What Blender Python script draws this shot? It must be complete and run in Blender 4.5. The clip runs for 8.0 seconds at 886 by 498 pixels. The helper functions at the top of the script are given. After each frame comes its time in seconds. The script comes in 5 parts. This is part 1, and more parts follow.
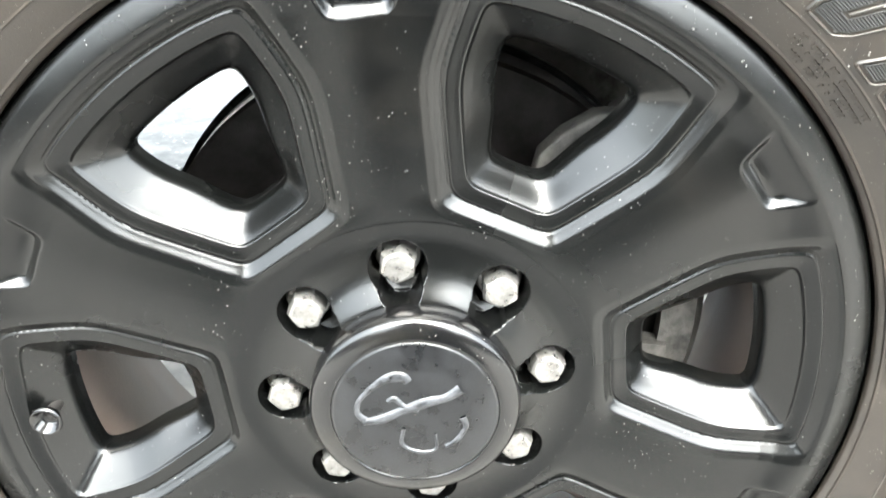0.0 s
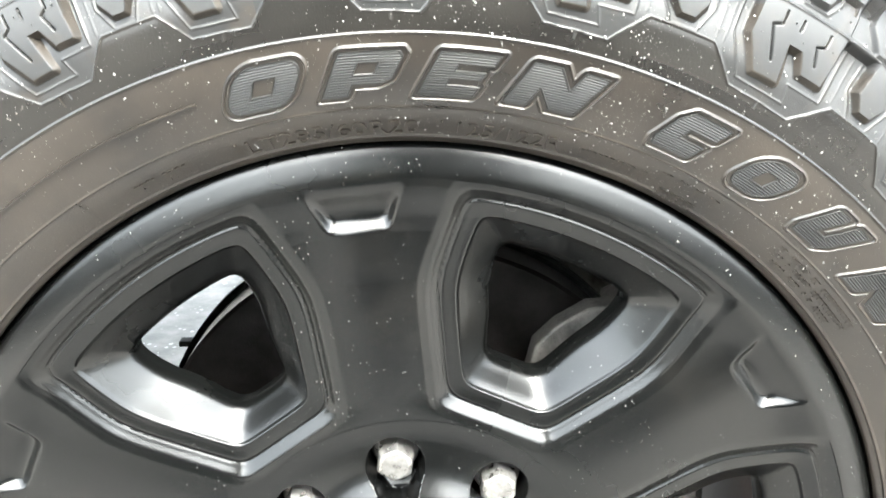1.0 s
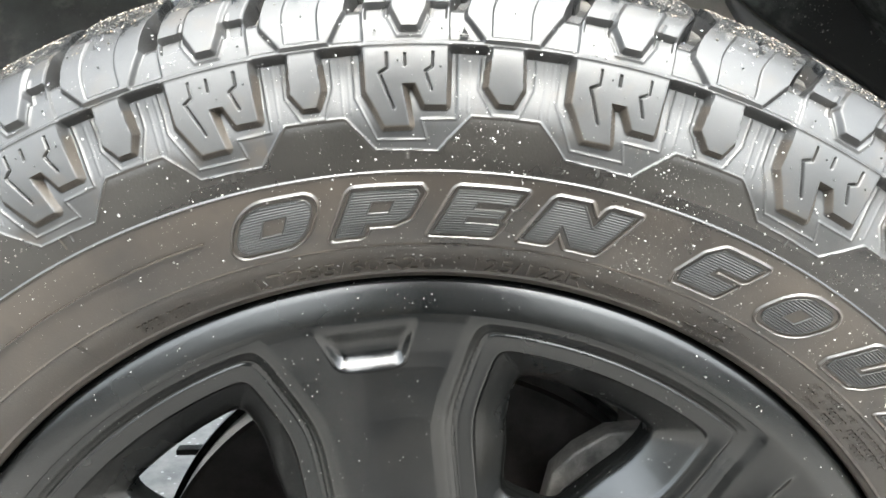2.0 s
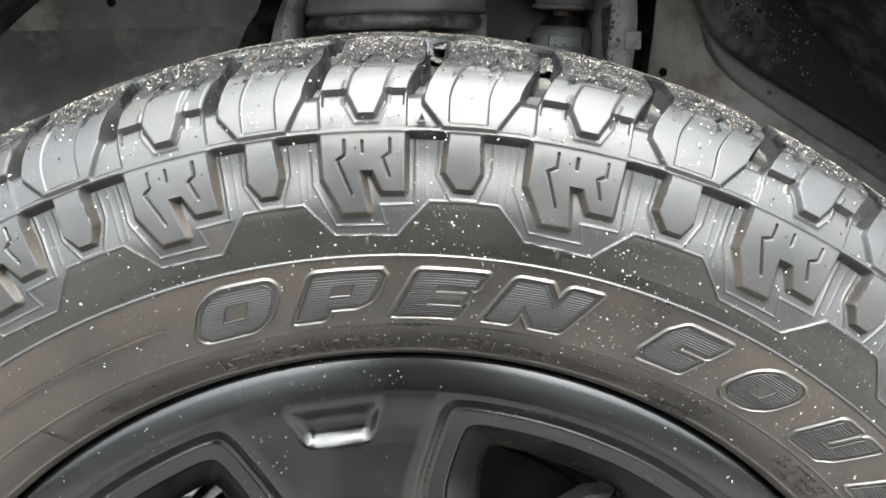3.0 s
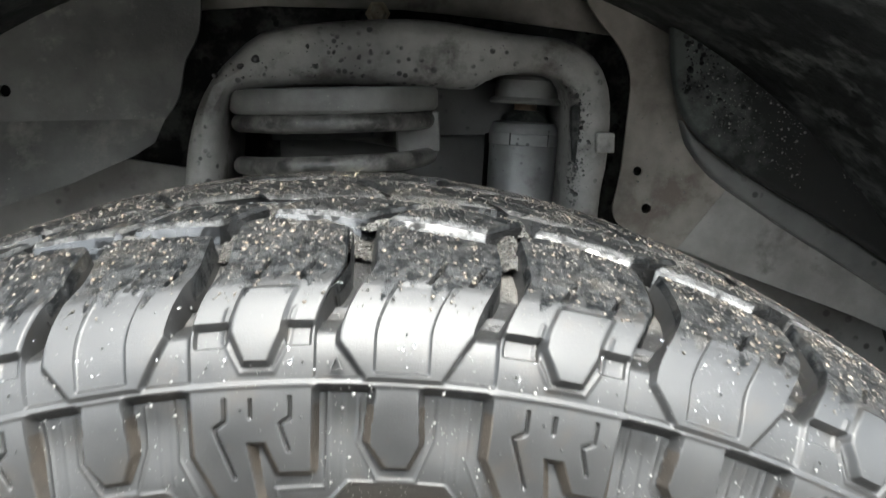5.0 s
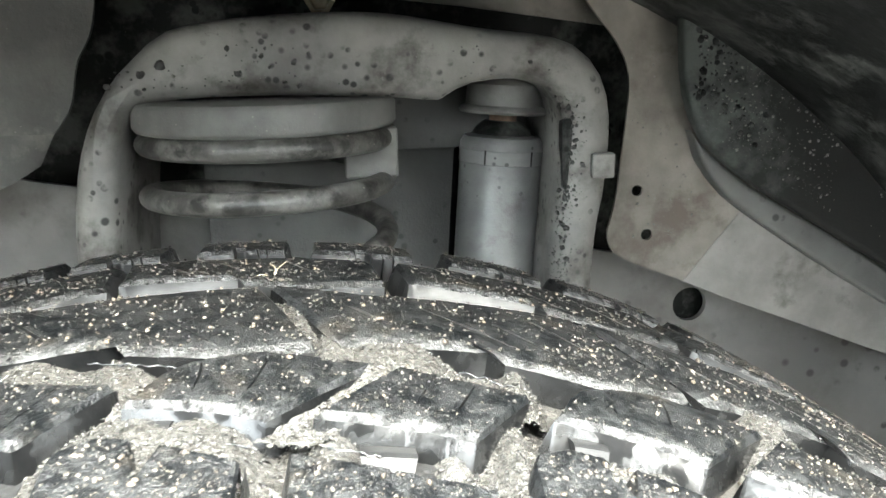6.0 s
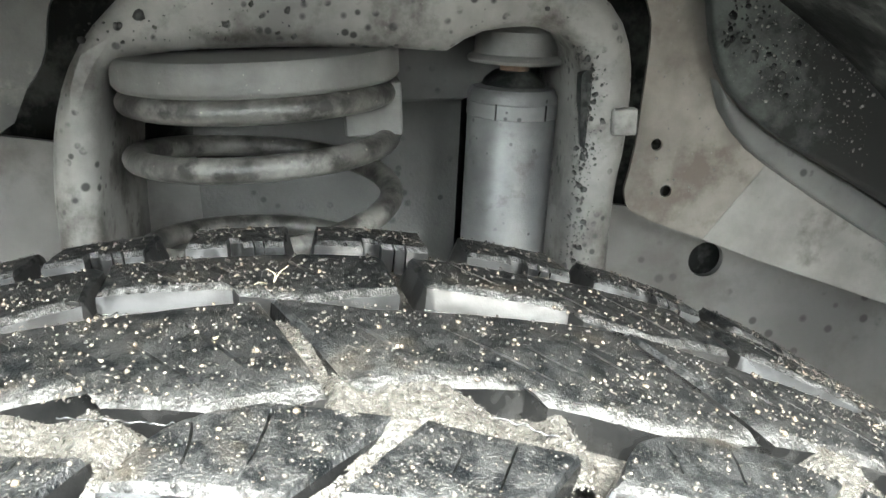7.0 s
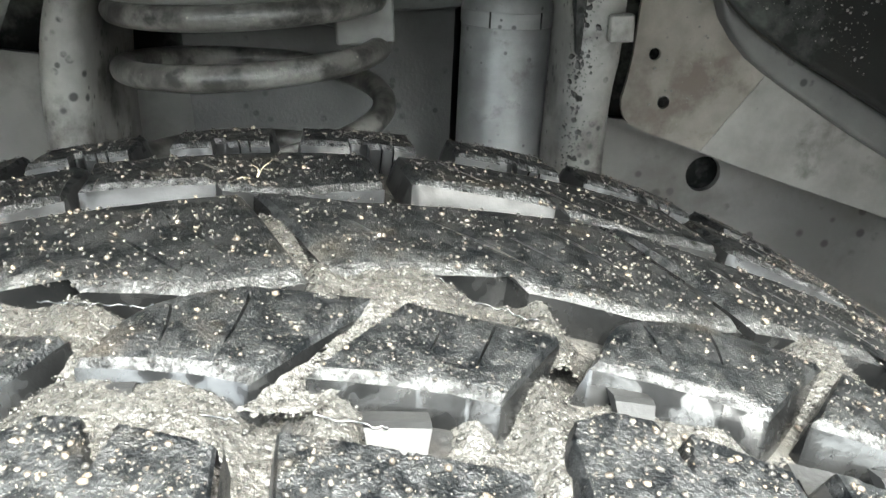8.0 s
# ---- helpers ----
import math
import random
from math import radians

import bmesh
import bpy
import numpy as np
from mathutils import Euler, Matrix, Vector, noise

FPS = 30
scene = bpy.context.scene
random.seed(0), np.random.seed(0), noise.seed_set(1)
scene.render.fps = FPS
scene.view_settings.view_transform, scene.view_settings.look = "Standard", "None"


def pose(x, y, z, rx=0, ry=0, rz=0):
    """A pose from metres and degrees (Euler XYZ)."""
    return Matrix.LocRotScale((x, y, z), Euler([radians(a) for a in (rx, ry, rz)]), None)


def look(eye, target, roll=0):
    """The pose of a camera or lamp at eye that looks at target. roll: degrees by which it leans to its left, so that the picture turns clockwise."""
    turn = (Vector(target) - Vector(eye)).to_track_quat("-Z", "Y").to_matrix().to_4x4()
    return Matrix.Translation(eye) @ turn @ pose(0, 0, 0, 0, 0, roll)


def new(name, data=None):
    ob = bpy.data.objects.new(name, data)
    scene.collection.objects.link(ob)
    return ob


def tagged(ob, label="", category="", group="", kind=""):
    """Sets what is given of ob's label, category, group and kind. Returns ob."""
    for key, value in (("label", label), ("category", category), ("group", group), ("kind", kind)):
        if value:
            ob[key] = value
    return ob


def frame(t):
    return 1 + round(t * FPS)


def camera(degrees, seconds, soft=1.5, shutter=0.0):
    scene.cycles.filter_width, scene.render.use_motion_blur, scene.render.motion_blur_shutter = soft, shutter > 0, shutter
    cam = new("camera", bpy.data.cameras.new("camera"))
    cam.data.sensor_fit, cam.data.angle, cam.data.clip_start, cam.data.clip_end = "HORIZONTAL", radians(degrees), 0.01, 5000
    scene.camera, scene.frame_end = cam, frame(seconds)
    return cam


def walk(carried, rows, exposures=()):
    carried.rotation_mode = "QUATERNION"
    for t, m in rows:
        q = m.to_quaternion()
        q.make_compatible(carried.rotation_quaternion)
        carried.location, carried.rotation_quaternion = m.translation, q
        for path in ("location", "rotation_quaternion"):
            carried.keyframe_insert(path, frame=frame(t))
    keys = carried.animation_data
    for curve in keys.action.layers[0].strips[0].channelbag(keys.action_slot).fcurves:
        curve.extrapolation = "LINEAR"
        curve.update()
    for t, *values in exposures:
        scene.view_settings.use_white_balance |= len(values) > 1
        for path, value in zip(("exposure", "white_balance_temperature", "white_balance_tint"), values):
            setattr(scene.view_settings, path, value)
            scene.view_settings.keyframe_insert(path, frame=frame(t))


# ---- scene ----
# The camera: a phone carried from the hub of a truck's wheel up over its tread.
# Rows: seconds, x, y, z, yaw, pitch, roll (degrees).
cam = camera(54.99, 8.0, shutter=0.2)
PATH = [
    (0, 0.0079, -0.4198, 0.7267, -1.21, -27.1, -0.02),
    (0.5, 0.0103, -0.4165, 0.7436, -1.57, -21.76, -0.01),
    (1, 0.0085, -0.4151, 0.7675, -1.41, -18.39, -0.23),
    (1.5, 0.0018, -0.3997, 0.786, -1.48, -15.7, -0.36),
    (2, 0.0002, -0.3881, 0.7937, -1.63, -13.76, -0.41),
    (3.3, 0.0221, -0.3796, 0.8291, -1.2, -12.31, -1.61),
    (3.5, 0.0213, -0.3713, 0.8325, -1.06, -12.06, -1.65),
    (4, 0.0502, -0.3534, 0.8317, -1.29, -10.75, -1.88),
    (4.5, 0.038, -0.3289, 0.8461, -2.63, -10.56, -1.49),
    (5, 0.0352, -0.2679, 0.8762, -4.11, -10.48, -0.98),
    (5.2, 0.0292, -0.23, 0.8892, -4.8, -10.47, -0.98),
    (6.3, 0.0511, -0.1046, 0.91, -6.97, -14.52, -1.33),
    (6.5, 0.0506, -0.092, 0.9093, -7.01, -15.12, -1.45),
    (7, 0.0436, -0.0856, 0.9231, -7.01, -18.29, -1.38),
    (7.5, 0.0433, -0.0855, 0.9175, -6.84, -20.99, -1.54),
    (8, 0.0482, -0.0881, 0.9133, -6.71, -23.17, -1.69),
]


def aim(x, y, z, yaw, pitch, roll):
    """The pose of a camera that looks along yaw (to the left of +y) and pitch (up)."""
    a, p = radians(yaw), radians(pitch)
    ahead = Vector((-math.sin(a) * math.cos(p), math.cos(a) * math.cos(p), math.sin(p)))
    return look(Vector((x, y, z)), Vector((x, y, z)) + ahead, roll)


walk(cam, [(t, aim(x, y, z, yaw, pitch, roll)) for t, x, y, z, yaw, pitch, roll in PATH],
     exposures=[(0, 4.06, 6500, 3), (1.0, 4.05, 6500, 3), (2.2, 3.64, 6450, 4), (3.5, 3.40, 6400, 4), (5.2, 3.24, 6400, 4), (6.3, 4.74, 6550, 1), (7.0, 4.68, 6550, 1), (7.5, 4.60, 6525, 1), (8, 4.14, 6500, 1)])


# ---- world and light: a bright overcast day, open on the camera's side of the truck ----
world = bpy.data.worlds.new("overcast_sky")
world.use_nodes = True
scene.world = world
wn, wl = world.node_tree.nodes, world.node_tree.links
sky = wn.new("ShaderNodeTexSky")
sky.sky_type, sky.sun_disc = "NISHITA", False
sky.sun_elevation, sky.sun_rotation = radians(57), radians(169)
sky.air_density, sky.dust_density = 1.0, 4.0
grey = wn.new("ShaderNodeHueSaturation")
grey.inputs["Saturation"].default_value = 0.35
wl.new(sky.outputs[0], grey.inputs["Color"])
# an overcast sky is brighter overhead than at the horizon
where, split, rise, shade = wn.new("ShaderNodeTexCoord"), wn.new("ShaderNodeSeparateXYZ"), wn.new("ShaderNodeMapRange"), wn.new("ShaderNodeMix")
wl.new(where.outputs["Generated"], split.inputs[0])
wl.new(split.outputs["Z"], rise.inputs["Value"])
rise.inputs["To Min"].default_value, rise.inputs["To Max"].default_value = 0.85, 1.9
shade.data_type, shade.blend_type = "RGBA", "MULTIPLY"
shade.inputs["Factor"].default_value = 1.0
wl.new(grey.outputs[0], shade.inputs["A"])
wl.new(rise.outputs[0], shade.inputs["B"])
wl.new(shade.outputs["Result"], wn["Background"].inputs["Color"])
wn["Background"].inputs["Strength"].default_value = 0.15

sun_data = bpy.data.lights.new("sun", "SUN")
sun_data.energy, sun_data.angle, sun_data.color = 0.5, radians(80), (1.0, 0.985, 0.96)
sun = new("sun", sun_data)
sun.matrix_world = look((0.45, -2.3, 4.0), (0, 0, 0.4))

# ---- materials ----
C = 0.41  # height of the wheel's axis; the axis runs along y


def material(name, light, dark, scale=40.0, rough=(0.35, 0.55), metal=0.0, bump=0.2, grain=400.0, coat=0.0,
             specks=None, stretch=(1, 1, 1), mottle=(0.35, 0.65), spec=0.5, stain=None, wet=None):
    """A surface of two colours, blended by noise, with fine relief and, if given, scattered specks (colour, scale, share),
    stains (colour, scale, from, to) and wet patches (scale, lowest and highest gloss)."""
    m = bpy.data.materials.new(name)
    m.use_nodes = True
    n, k = m.node_tree.nodes, m.node_tree.links
    b = n["Principled BSDF"]
    co, mp, info = n.new("ShaderNodeTexCoord"), n.new("ShaderNodeMapping"), n.new("ShaderNodeObjectInfo")
    mp.inputs["Scale"].default_value = stretch
    k.new(co.outputs["Object"], mp.inputs["Vector"])
    shift = n.new("ShaderNodeVectorMath")
    shift.operation = "ADD"
    spread = n.new("ShaderNodeMath")
    spread.operation = "MULTIPLY"
    spread.inputs[1].default_value = 7.0
    k.new(info.outputs["Random"], spread.inputs[0])
    k.new(mp.outputs[0], shift.inputs[0])
    k.new(spread.outputs[0], shift.inputs[1])

    def noise_at(s, detail=6.0, roughness=0.6):
        t = n.new("ShaderNodeTexNoise")
        t.inputs["Scale"].default_value, t.inputs["Detail"].default_value = s, detail
        t.inputs["Roughness"].default_value = roughness
        k.new(shift.outputs[0], t.inputs["Vector"])
        return t

    def ramp(src, lo, hi, a, c):
        r = n.new("ShaderNodeValToRGB")
        r.color_ramp.elements[0].position, r.color_ramp.elements[1].position = lo, hi
        r.color_ramp.elements[0].color, r.color_ramp.elements[1].color = (*a, 1), (*c, 1)
        k.new(src, r.inputs[0])
        return r

    big, fine = noise_at(scale), noise_at(grain, 3.0)
    colour = ramp(big.outputs["Fac"], mottle[0], mottle[1], dark, light).outputs[0]
    rg = ramp(big.outputs["Fac"], 0.3, 0.7, (rough[0],) * 3, (rough[1],) * 3).outputs[0]
    height = fine.outputs["Fac"]
    if stain:
        hue, s, lo, hi = stain
        blot = ramp(noise_at(s, 8.0, 0.65).outputs["Fac"], lo, hi, (0, 0, 0), (1, 1, 1))
        over = n.new("ShaderNodeMix")
        over.data_type = "RGBA"
        k.new(blot.outputs[0], over.inputs["Factor"])
        k.new(colour, over.inputs["A"])
        over.inputs["B"].default_value = (*hue, 1)
        colour = over.outputs["Result"]
    if specks:
        tint, s, share = specks
        v = n.new("ShaderNodeTexVoronoi")
        v.inputs["Scale"].default_value = s
        k.new(shift.outputs[0], v.inputs["Vector"])
        uneven, sized = n.new("ShaderNodeMapRange"), n.new("ShaderNodeMath")
        uneven.inputs["To Min"].default_value, uneven.inputs["To Max"].default_value = 0.25, 1.35
        sized.operation = "DIVIDE"
        k.new(v.outputs["Color"], uneven.inputs["Value"])
        k.new(v.outputs["Distance"], sized.inputs[0])
        k.new(uneven.outputs[0], sized.inputs[1])
        hit = ramp(sized.outputs[0], share * 0.6, share, (1, 1, 1), (0, 0, 0))
        thin = ramp(noise_at(scale * 1.7).outputs["Fac"], 0.48, 0.56, (0, 0, 0), (1, 1, 1))
        both = n.new("ShaderNodeMath")
        both.operation = "MULTIPLY"
        k.new(hit.outputs[0], both.inputs[0])
        k.new(thin.outputs[0], both.inputs[1])
        mix = n.new("ShaderNodeMix")
        mix.data_type = "RGBA"
        k.new(both.outputs[0], mix.inputs["Factor"])
        k.new(colour, mix.inputs["A"])
        mix.inputs["B"].default_value = (*tint, 1)
        colour = mix.outputs["Result"]
    k.new(colour, b.inputs["Base Color"])
    k.new(rg, b.inputs["Roughness"])
    b.inputs["Metallic"].default_value, b.inputs["Coat Weight"].default_value = metal, coat
    b.inputs["Coat Roughness"].default_value = 0.25
    b.inputs["Specular IOR Level"].default_value = spec
    if wet:
        patch = ramp(noise_at(wet[0], 3.0).outputs["Fac"], 0.46, 0.52, (wet[1],) * 3, (wet[2],) * 3)
        k.new(patch.outputs[0], b.inputs["Specular IOR Level"])
    if bump:
        bp = n.new("ShaderNodeBump")
        bp.inputs["Strength"].default_value, bp.inputs["Distance"].default_value = bump, 0.001
        k.new(height, bp.inputs["Height"])
        k.new(bp.outputs[0], b.inputs["Normal"])
    return m


M_SIDE = material("sidewall_rubber", (0.0235, 0.0190, 0.0148), (0.0115, 0.0096, 0.0080), 16, (0.26, 0.36), bump=0.10, grain=900, spec=0.52,
                  specks=((0.10, 0.093, 0.082), 420, 0.16), stain=((0.0100, 0.0088, 0.0076), 26, 0.55, 0.70))
# Darker copy of the tire's rubber: the band's dark reflection is in its colour.
M_BAND_SHADE = material("shaded_band_rubber", (0.0108, 0.0096, 0.00832), (0.00576, 0.00528, 0.0048), 14, (0.24, 0.33), bump=0.10, grain=900, spec=0.42,
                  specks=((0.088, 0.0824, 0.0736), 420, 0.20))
M_LUG = material("shoulder_rubber", (0.0190, 0.0188, 0.0186), (0.0110, 0.0110, 0.0110), 30, (0.36, 0.46), bump=0.12, grain=2000, spec=0.33,
                 specks=((0.10, 0.096, 0.088), 500, 0.14), stain=((0.0210, 0.0178, 0.0146), 55, 0.54, 0.72))
# Mud brown for the lugs' bevels, with light bounced off the ground painted in.
M_MUD_BOUNCE = material("mud_and_bounce_rubber", (0.0252, 0.02016, 0.01512), (0.01008, 0.00819, 0.0063), 70, (0.45, 0.65), bump=0.3, grain=900, spec=0.3)
M_LETTER = material("hatched_letter_rubber", (0.01958, 0.0193, 0.01843), (0.01152, 0.01134, 0.01094), 40, (0.30, 0.42), bump=0.10, grain=1500, spec=0.27)
M_TREAD = material("worn_tread_rubber", (0.0125, 0.0130, 0.0132), (0.0014, 0.0018, 0.0022), 110, (0.28, 0.55), bump=0.75, grain=1300, spec=0.36,
                   specks=((0.12, 0.115, 0.10), 1500, 0.29), mottle=(0.42, 0.76), stain=((0.024, 0.0208, 0.0165), 38, 0.57, 0.73), wet=(190, 0.09, 0.44))
M_GROOVE = material("sandy_groove", (0.046, 0.043, 0.038), (0.0060, 0.0058, 0.0056), 34, (0.3, 0.8), bump=1.0, grain=600, mottle=(0.42, 0.58))
M_SAND = material("wet_sand", (0.052, 0.0495, 0.0449), (0.016, 0.0152, 0.0138), 520, (0.12, 0.45), bump=1.0, grain=800, stain=((0.028, 0.0255, 0.022), 70, 0.56, 0.68))
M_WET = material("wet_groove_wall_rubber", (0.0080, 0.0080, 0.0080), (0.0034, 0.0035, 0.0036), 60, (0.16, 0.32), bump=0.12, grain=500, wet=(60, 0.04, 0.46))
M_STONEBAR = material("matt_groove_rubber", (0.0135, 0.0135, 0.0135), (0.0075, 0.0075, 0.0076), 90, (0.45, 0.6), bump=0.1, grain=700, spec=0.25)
# Paler copy of the wet wall: the far rows' sky reflection is partly painted.
M_WET_LIT = material("sky_lit_far_groove_wall", (0.0140, 0.0140, 0.0140), (0.0060, 0.0060, 0.0062), 60, (0.24, 0.40), bump=0.10, grain=500, wet=(45, 0.15, 0.23))
M_EDGE = material("worn_block_edge", (0.026, 0.0258, 0.025), (0.0070, 0.0070, 0.0070), 260, (0.22, 0.5), bump=1.0, grain=1100, wet=(260, 0.30, 0.85))
M_LINE = material("wet_film_edge", (0.0080, 0.0080, 0.0080), (0.0050, 0.0050, 0.0050), 90, (0.05, 0.12), bump=0, spec=1.0)
M_DROP = bpy.data.materials.new("water_drop")
M_DROP.use_nodes = True
drop = M_DROP.node_tree.nodes["Principled BSDF"]
drop.inputs["Transmission Weight"].default_value, drop.inputs["IOR"].default_value, drop.inputs["Roughness"].default_value = 1.0, 1.33, 0.03
M_STRAW = material("dry_straw", (0.30, 0.25, 0.17), (0.16, 0.13, 0.08), 200, (0.5, 0.7), bump=0.2)


def by_grain(mat, tones):
    """Each loose grain of one mesh takes its own tone."""
    n, k = mat.node_tree.nodes, mat.node_tree.links
    pick, ramp = n.new("ShaderNodeNewGeometry"), n.new("ShaderNodeValToRGB")
    for at, tone in tones[1:-1]:
        ramp.color_ramp.elements.new(at).color = (*tone, 1)
    ramp.color_ramp.elements[0].color, ramp.color_ramp.elements[-1].color = (*tones[0][1], 1), (*tones[-1][1], 1)
    k.new(pick.outputs["Random Per Island"], ramp.inputs[0])
    k.new(ramp.outputs[0], n["Principled BSDF"].inputs["Base Color"])


M_GRIT = material("grit", (0.50, 0.46, 0.40), (0.18, 0.155, 0.125), 60, (0.4, 0.8), bump=0.3, grain=900, mottle=(0.3, 0.7))
by_grain(M_GRIT, ((0.0, (0.006, 0.0058, 0.0055)), (0.40, (0.017, 0.0152, 0.0125)), (0.80, (0.038, 0.033, 0.0265)), (1.0, (0.095, 0.084, 0.069))))
M_PEBBLE = material("tan_grit", (0.15, 0.125, 0.095), (0.045, 0.036, 0.027), 300, (0.3, 0.6), bump=0.4, grain=900)
by_grain(M_PEBBLE, ((0.0, (0.03, 0.024, 0.018)), (0.6, (0.075, 0.060, 0.044)), (0.88, (0.105, 0.080, 0.056)), (1.0, (0.17, 0.15, 0.12))))
M_SANDGRAIN = material("sand_grain", (0.080, 0.074, 0.064), (0.020, 0.0185, 0.016), 900, (0.08, 0.3), bump=0, spec=0.5)
by_grain(M_SANDGRAIN, ((0.0, (0.010, 0.0095, 0.0086)), (0.5, (0.033, 0.0312, 0.028)), (0.85, (0.054, 0.0513, 0.046)), (1.0, (0.090, 0.0857, 0.077))))
M_SPECK = material("dried_spatter", (0.19, 0.186, 0.176), (0.10, 0.097, 0.090), 60, (0.5, 0.7), bump=0)
M_RIM = material("satin_black_paint", (0.0019, 0.0021, 0.0020), (0.0010, 0.0011, 0.0011), 7, (0.21, 0.30), bump=0.05, grain=1500, spec=0.43,
                 specks=((0.12, 0.12, 0.115), 300, 0.12), stain=((0.0046, 0.0043, 0.0038), 16, 0.55, 0.75))
M_HUB = material("gloss_black_paint", (0.0040, 0.0040, 0.0042), (0.0020, 0.0020, 0.0022), 12, (0.12, 0.22), bump=0.05, grain=1200, coat=0.2,
                 specks=((0.22, 0.21, 0.20), 260, 0.10), stain=((0.010, 0.009, 0.0075), 22, 0.52, 0.70))
M_CAP = material("cap_disc_paint", (0.0075, 0.0080, 0.0090), (0.0012, 0.0013, 0.0016), 60, (0.22, 0.40), bump=0.2, grain=700, coat=0.2)
M_EMBLEM = material("scuffed_silver", (0.055, 0.057, 0.062), (0.008, 0.0085, 0.0095), 160, (0.25, 0.5), metal=0.1, bump=0.2, grain=700)
M_NUT = material("dull_steel", (0.36, 0.35, 0.335), (0.19, 0.18, 0.17), 160, (0.22, 0.42), metal=0.85, bump=0.2, grain=900)
M_BARREL = material("dusty_barrel", (0.105, 0.082, 0.070), (0.062, 0.048, 0.040), 18, (0.5, 0.7), bump=0.3, grain=500)
M_ROTOR = material("rotor_steel", (0.0350, 0.0322, 0.0308), (0.0126, 0.0112, 0.0105), 30, (0.3, 0.5), metal=0.7, bump=0.2, grain=600)
M_CAST = material("cast_iron", (0.105, 0.100, 0.091), (0.034, 0.032, 0.030), 90, (0.45, 0.7), metal=0.3, bump=0.7, grain=350)
M_FRAME = material("dusty_frame_paint", (0.2576, 0.252, 0.2368), (0.1151, 0.1118, 0.1063), 16, (0.42, 0.62), bump=0.35, grain=350,
                   specks=((0.02193, 0.02193, 0.02082), 130, 0.34), stain=((0.054, 0.0495, 0.0432), 24, 0.50, 0.66))
M_SHOCK = material("shock_paint", (0.1895, 0.1911, 0.1903), (0.1048, 0.1056, 0.1056), 24, (0.38, 0.50), metal=0.2, bump=0.2, grain=500,
                   specks=((0.04838, 0.04838, 0.04838), 120, 0.2), stain=((0.06854, 0.06612, 0.0629), 34, 0.58, 0.68))
M_COIL = material("coil_paint", (0.1807, 0.1747, 0.163), (0.0672, 0.06468, 0.05964), 45, (0.36, 0.55), bump=0.3, grain=500,
                  specks=((0.3024, 0.2772, 0.2352), 220, 0.14), stain=((0.020, 0.0188, 0.017), 38, 0.47, 0.60))
M_RUBBER = material("isolator_rubber", (0.1638, 0.1621, 0.1542), (0.09583, 0.09423, 0.08864), 30, (0.5, 0.7), bump=0.3, grain=500,
                    specks=((0.3195, 0.3035, 0.2715), 240, 0.10))
M_APRON = material("apron_primer", (0.2376, 0.2196, 0.1944), (0.1224, 0.1094, 0.0936), 22, (0.45, 0.65), bump=0.25, grain=400,
                   specks=((0.1872, 0.18, 0.1656), 130, 0.12), stain=((0.0972, 0.0792, 0.0648), 18, 0.53, 0.64))
M_GUSSET = material("gusset_primer", (0.2448, 0.2375, 0.2234), (0.1469, 0.1408, 0.1316), 22, (0.42, 0.62), bump=0.25, grain=400,
                    specks=((0.1836, 0.1775, 0.1652), 120, 0.12), stain=((0.07956, 0.07222, 0.06426), 20, 0.56, 0.70))
M_RAIL = material("pale_rail_paint", (0.2046, 0.2027, 0.1953), (0.1302, 0.129, 0.124), 9, (0.4, 0.6), bump=0.2, grain=300,
                  specks=((0.0558, 0.05332, 0.05084), 70, 0.30), stain=((0.1054, 0.1011, 0.09486), 10, 0.50, 0.64))
M_LINER = material("black_liner_plastic", (0.0080, 0.0088, 0.0086), (0.0036, 0.0040, 0.0040), 30, (0.45, 0.65), bump=0.35, grain=500, spec=0.2,
                   specks=((0.006, 0.0064, 0.0062), 120, 0.50), stain=((0.070, 0.074, 0.070), 26, 0.48, 0.64))
M_DUSTY = material("dusty_liner_plastic", (0.0080, 0.0088, 0.0086), (0.0036, 0.0040, 0.0040), 30, (0.45, 0.65), bump=0.35, grain=500, spec=0.2)
dn, dk = M_DUSTY.node_tree.nodes, M_DUSTY.node_tree.links
under = dn["Principled BSDF"].inputs["Base Color"].links[0].from_socket
where, apart, cloud, edge_to, total, film_mix = (dn.new("ShaderNode" + kind) for kind in ("TexCoord", "SeparateXYZ", "TexNoise", "MapRange", "Math", "Mix"))
film_mix.data_type = "RGBA"
cloud.inputs["Scale"].default_value, cloud.inputs["Detail"].default_value, cloud.inputs["Roughness"].default_value = 45, 8, 0.7
edge_to.inputs["From Min"].default_value, edge_to.inputs["From Max"].default_value = 0.385, 0.29
edge_to.inputs["To Min"].default_value, edge_to.inputs["To Max"].default_value, edge_to.clamp = -2.0, -0.7, False
total.operation, total.inputs[1].default_value = "MULTIPLY_ADD", 3.2
total.use_clamp = True
dk.new(where.outputs["Object"], apart.inputs[0])
dk.new(where.outputs["Object"], cloud.inputs["Vector"])
dk.new(apart.outputs["X"], edge_to.inputs["Value"])
dk.new(cloud.outputs["Fac"], total.inputs[0])
dk.new(edge_to.outputs[0], total.inputs[2])
dk.new(total.outputs[0], film_mix.inputs["Factor"])
dk.new(under, film_mix.inputs["A"])
film_mix.inputs["B"].default_value = (0.062, 0.068, 0.064, 1)
dk.new(film_mix.outputs["Result"], dn["Principled BSDF"].inputs["Base Color"])
M_GRIME = material("dark_grime", (0.060, 0.060, 0.057), (0.026, 0.026, 0.025), 90, (0.4, 0.6), bump=0.1, grain=700)
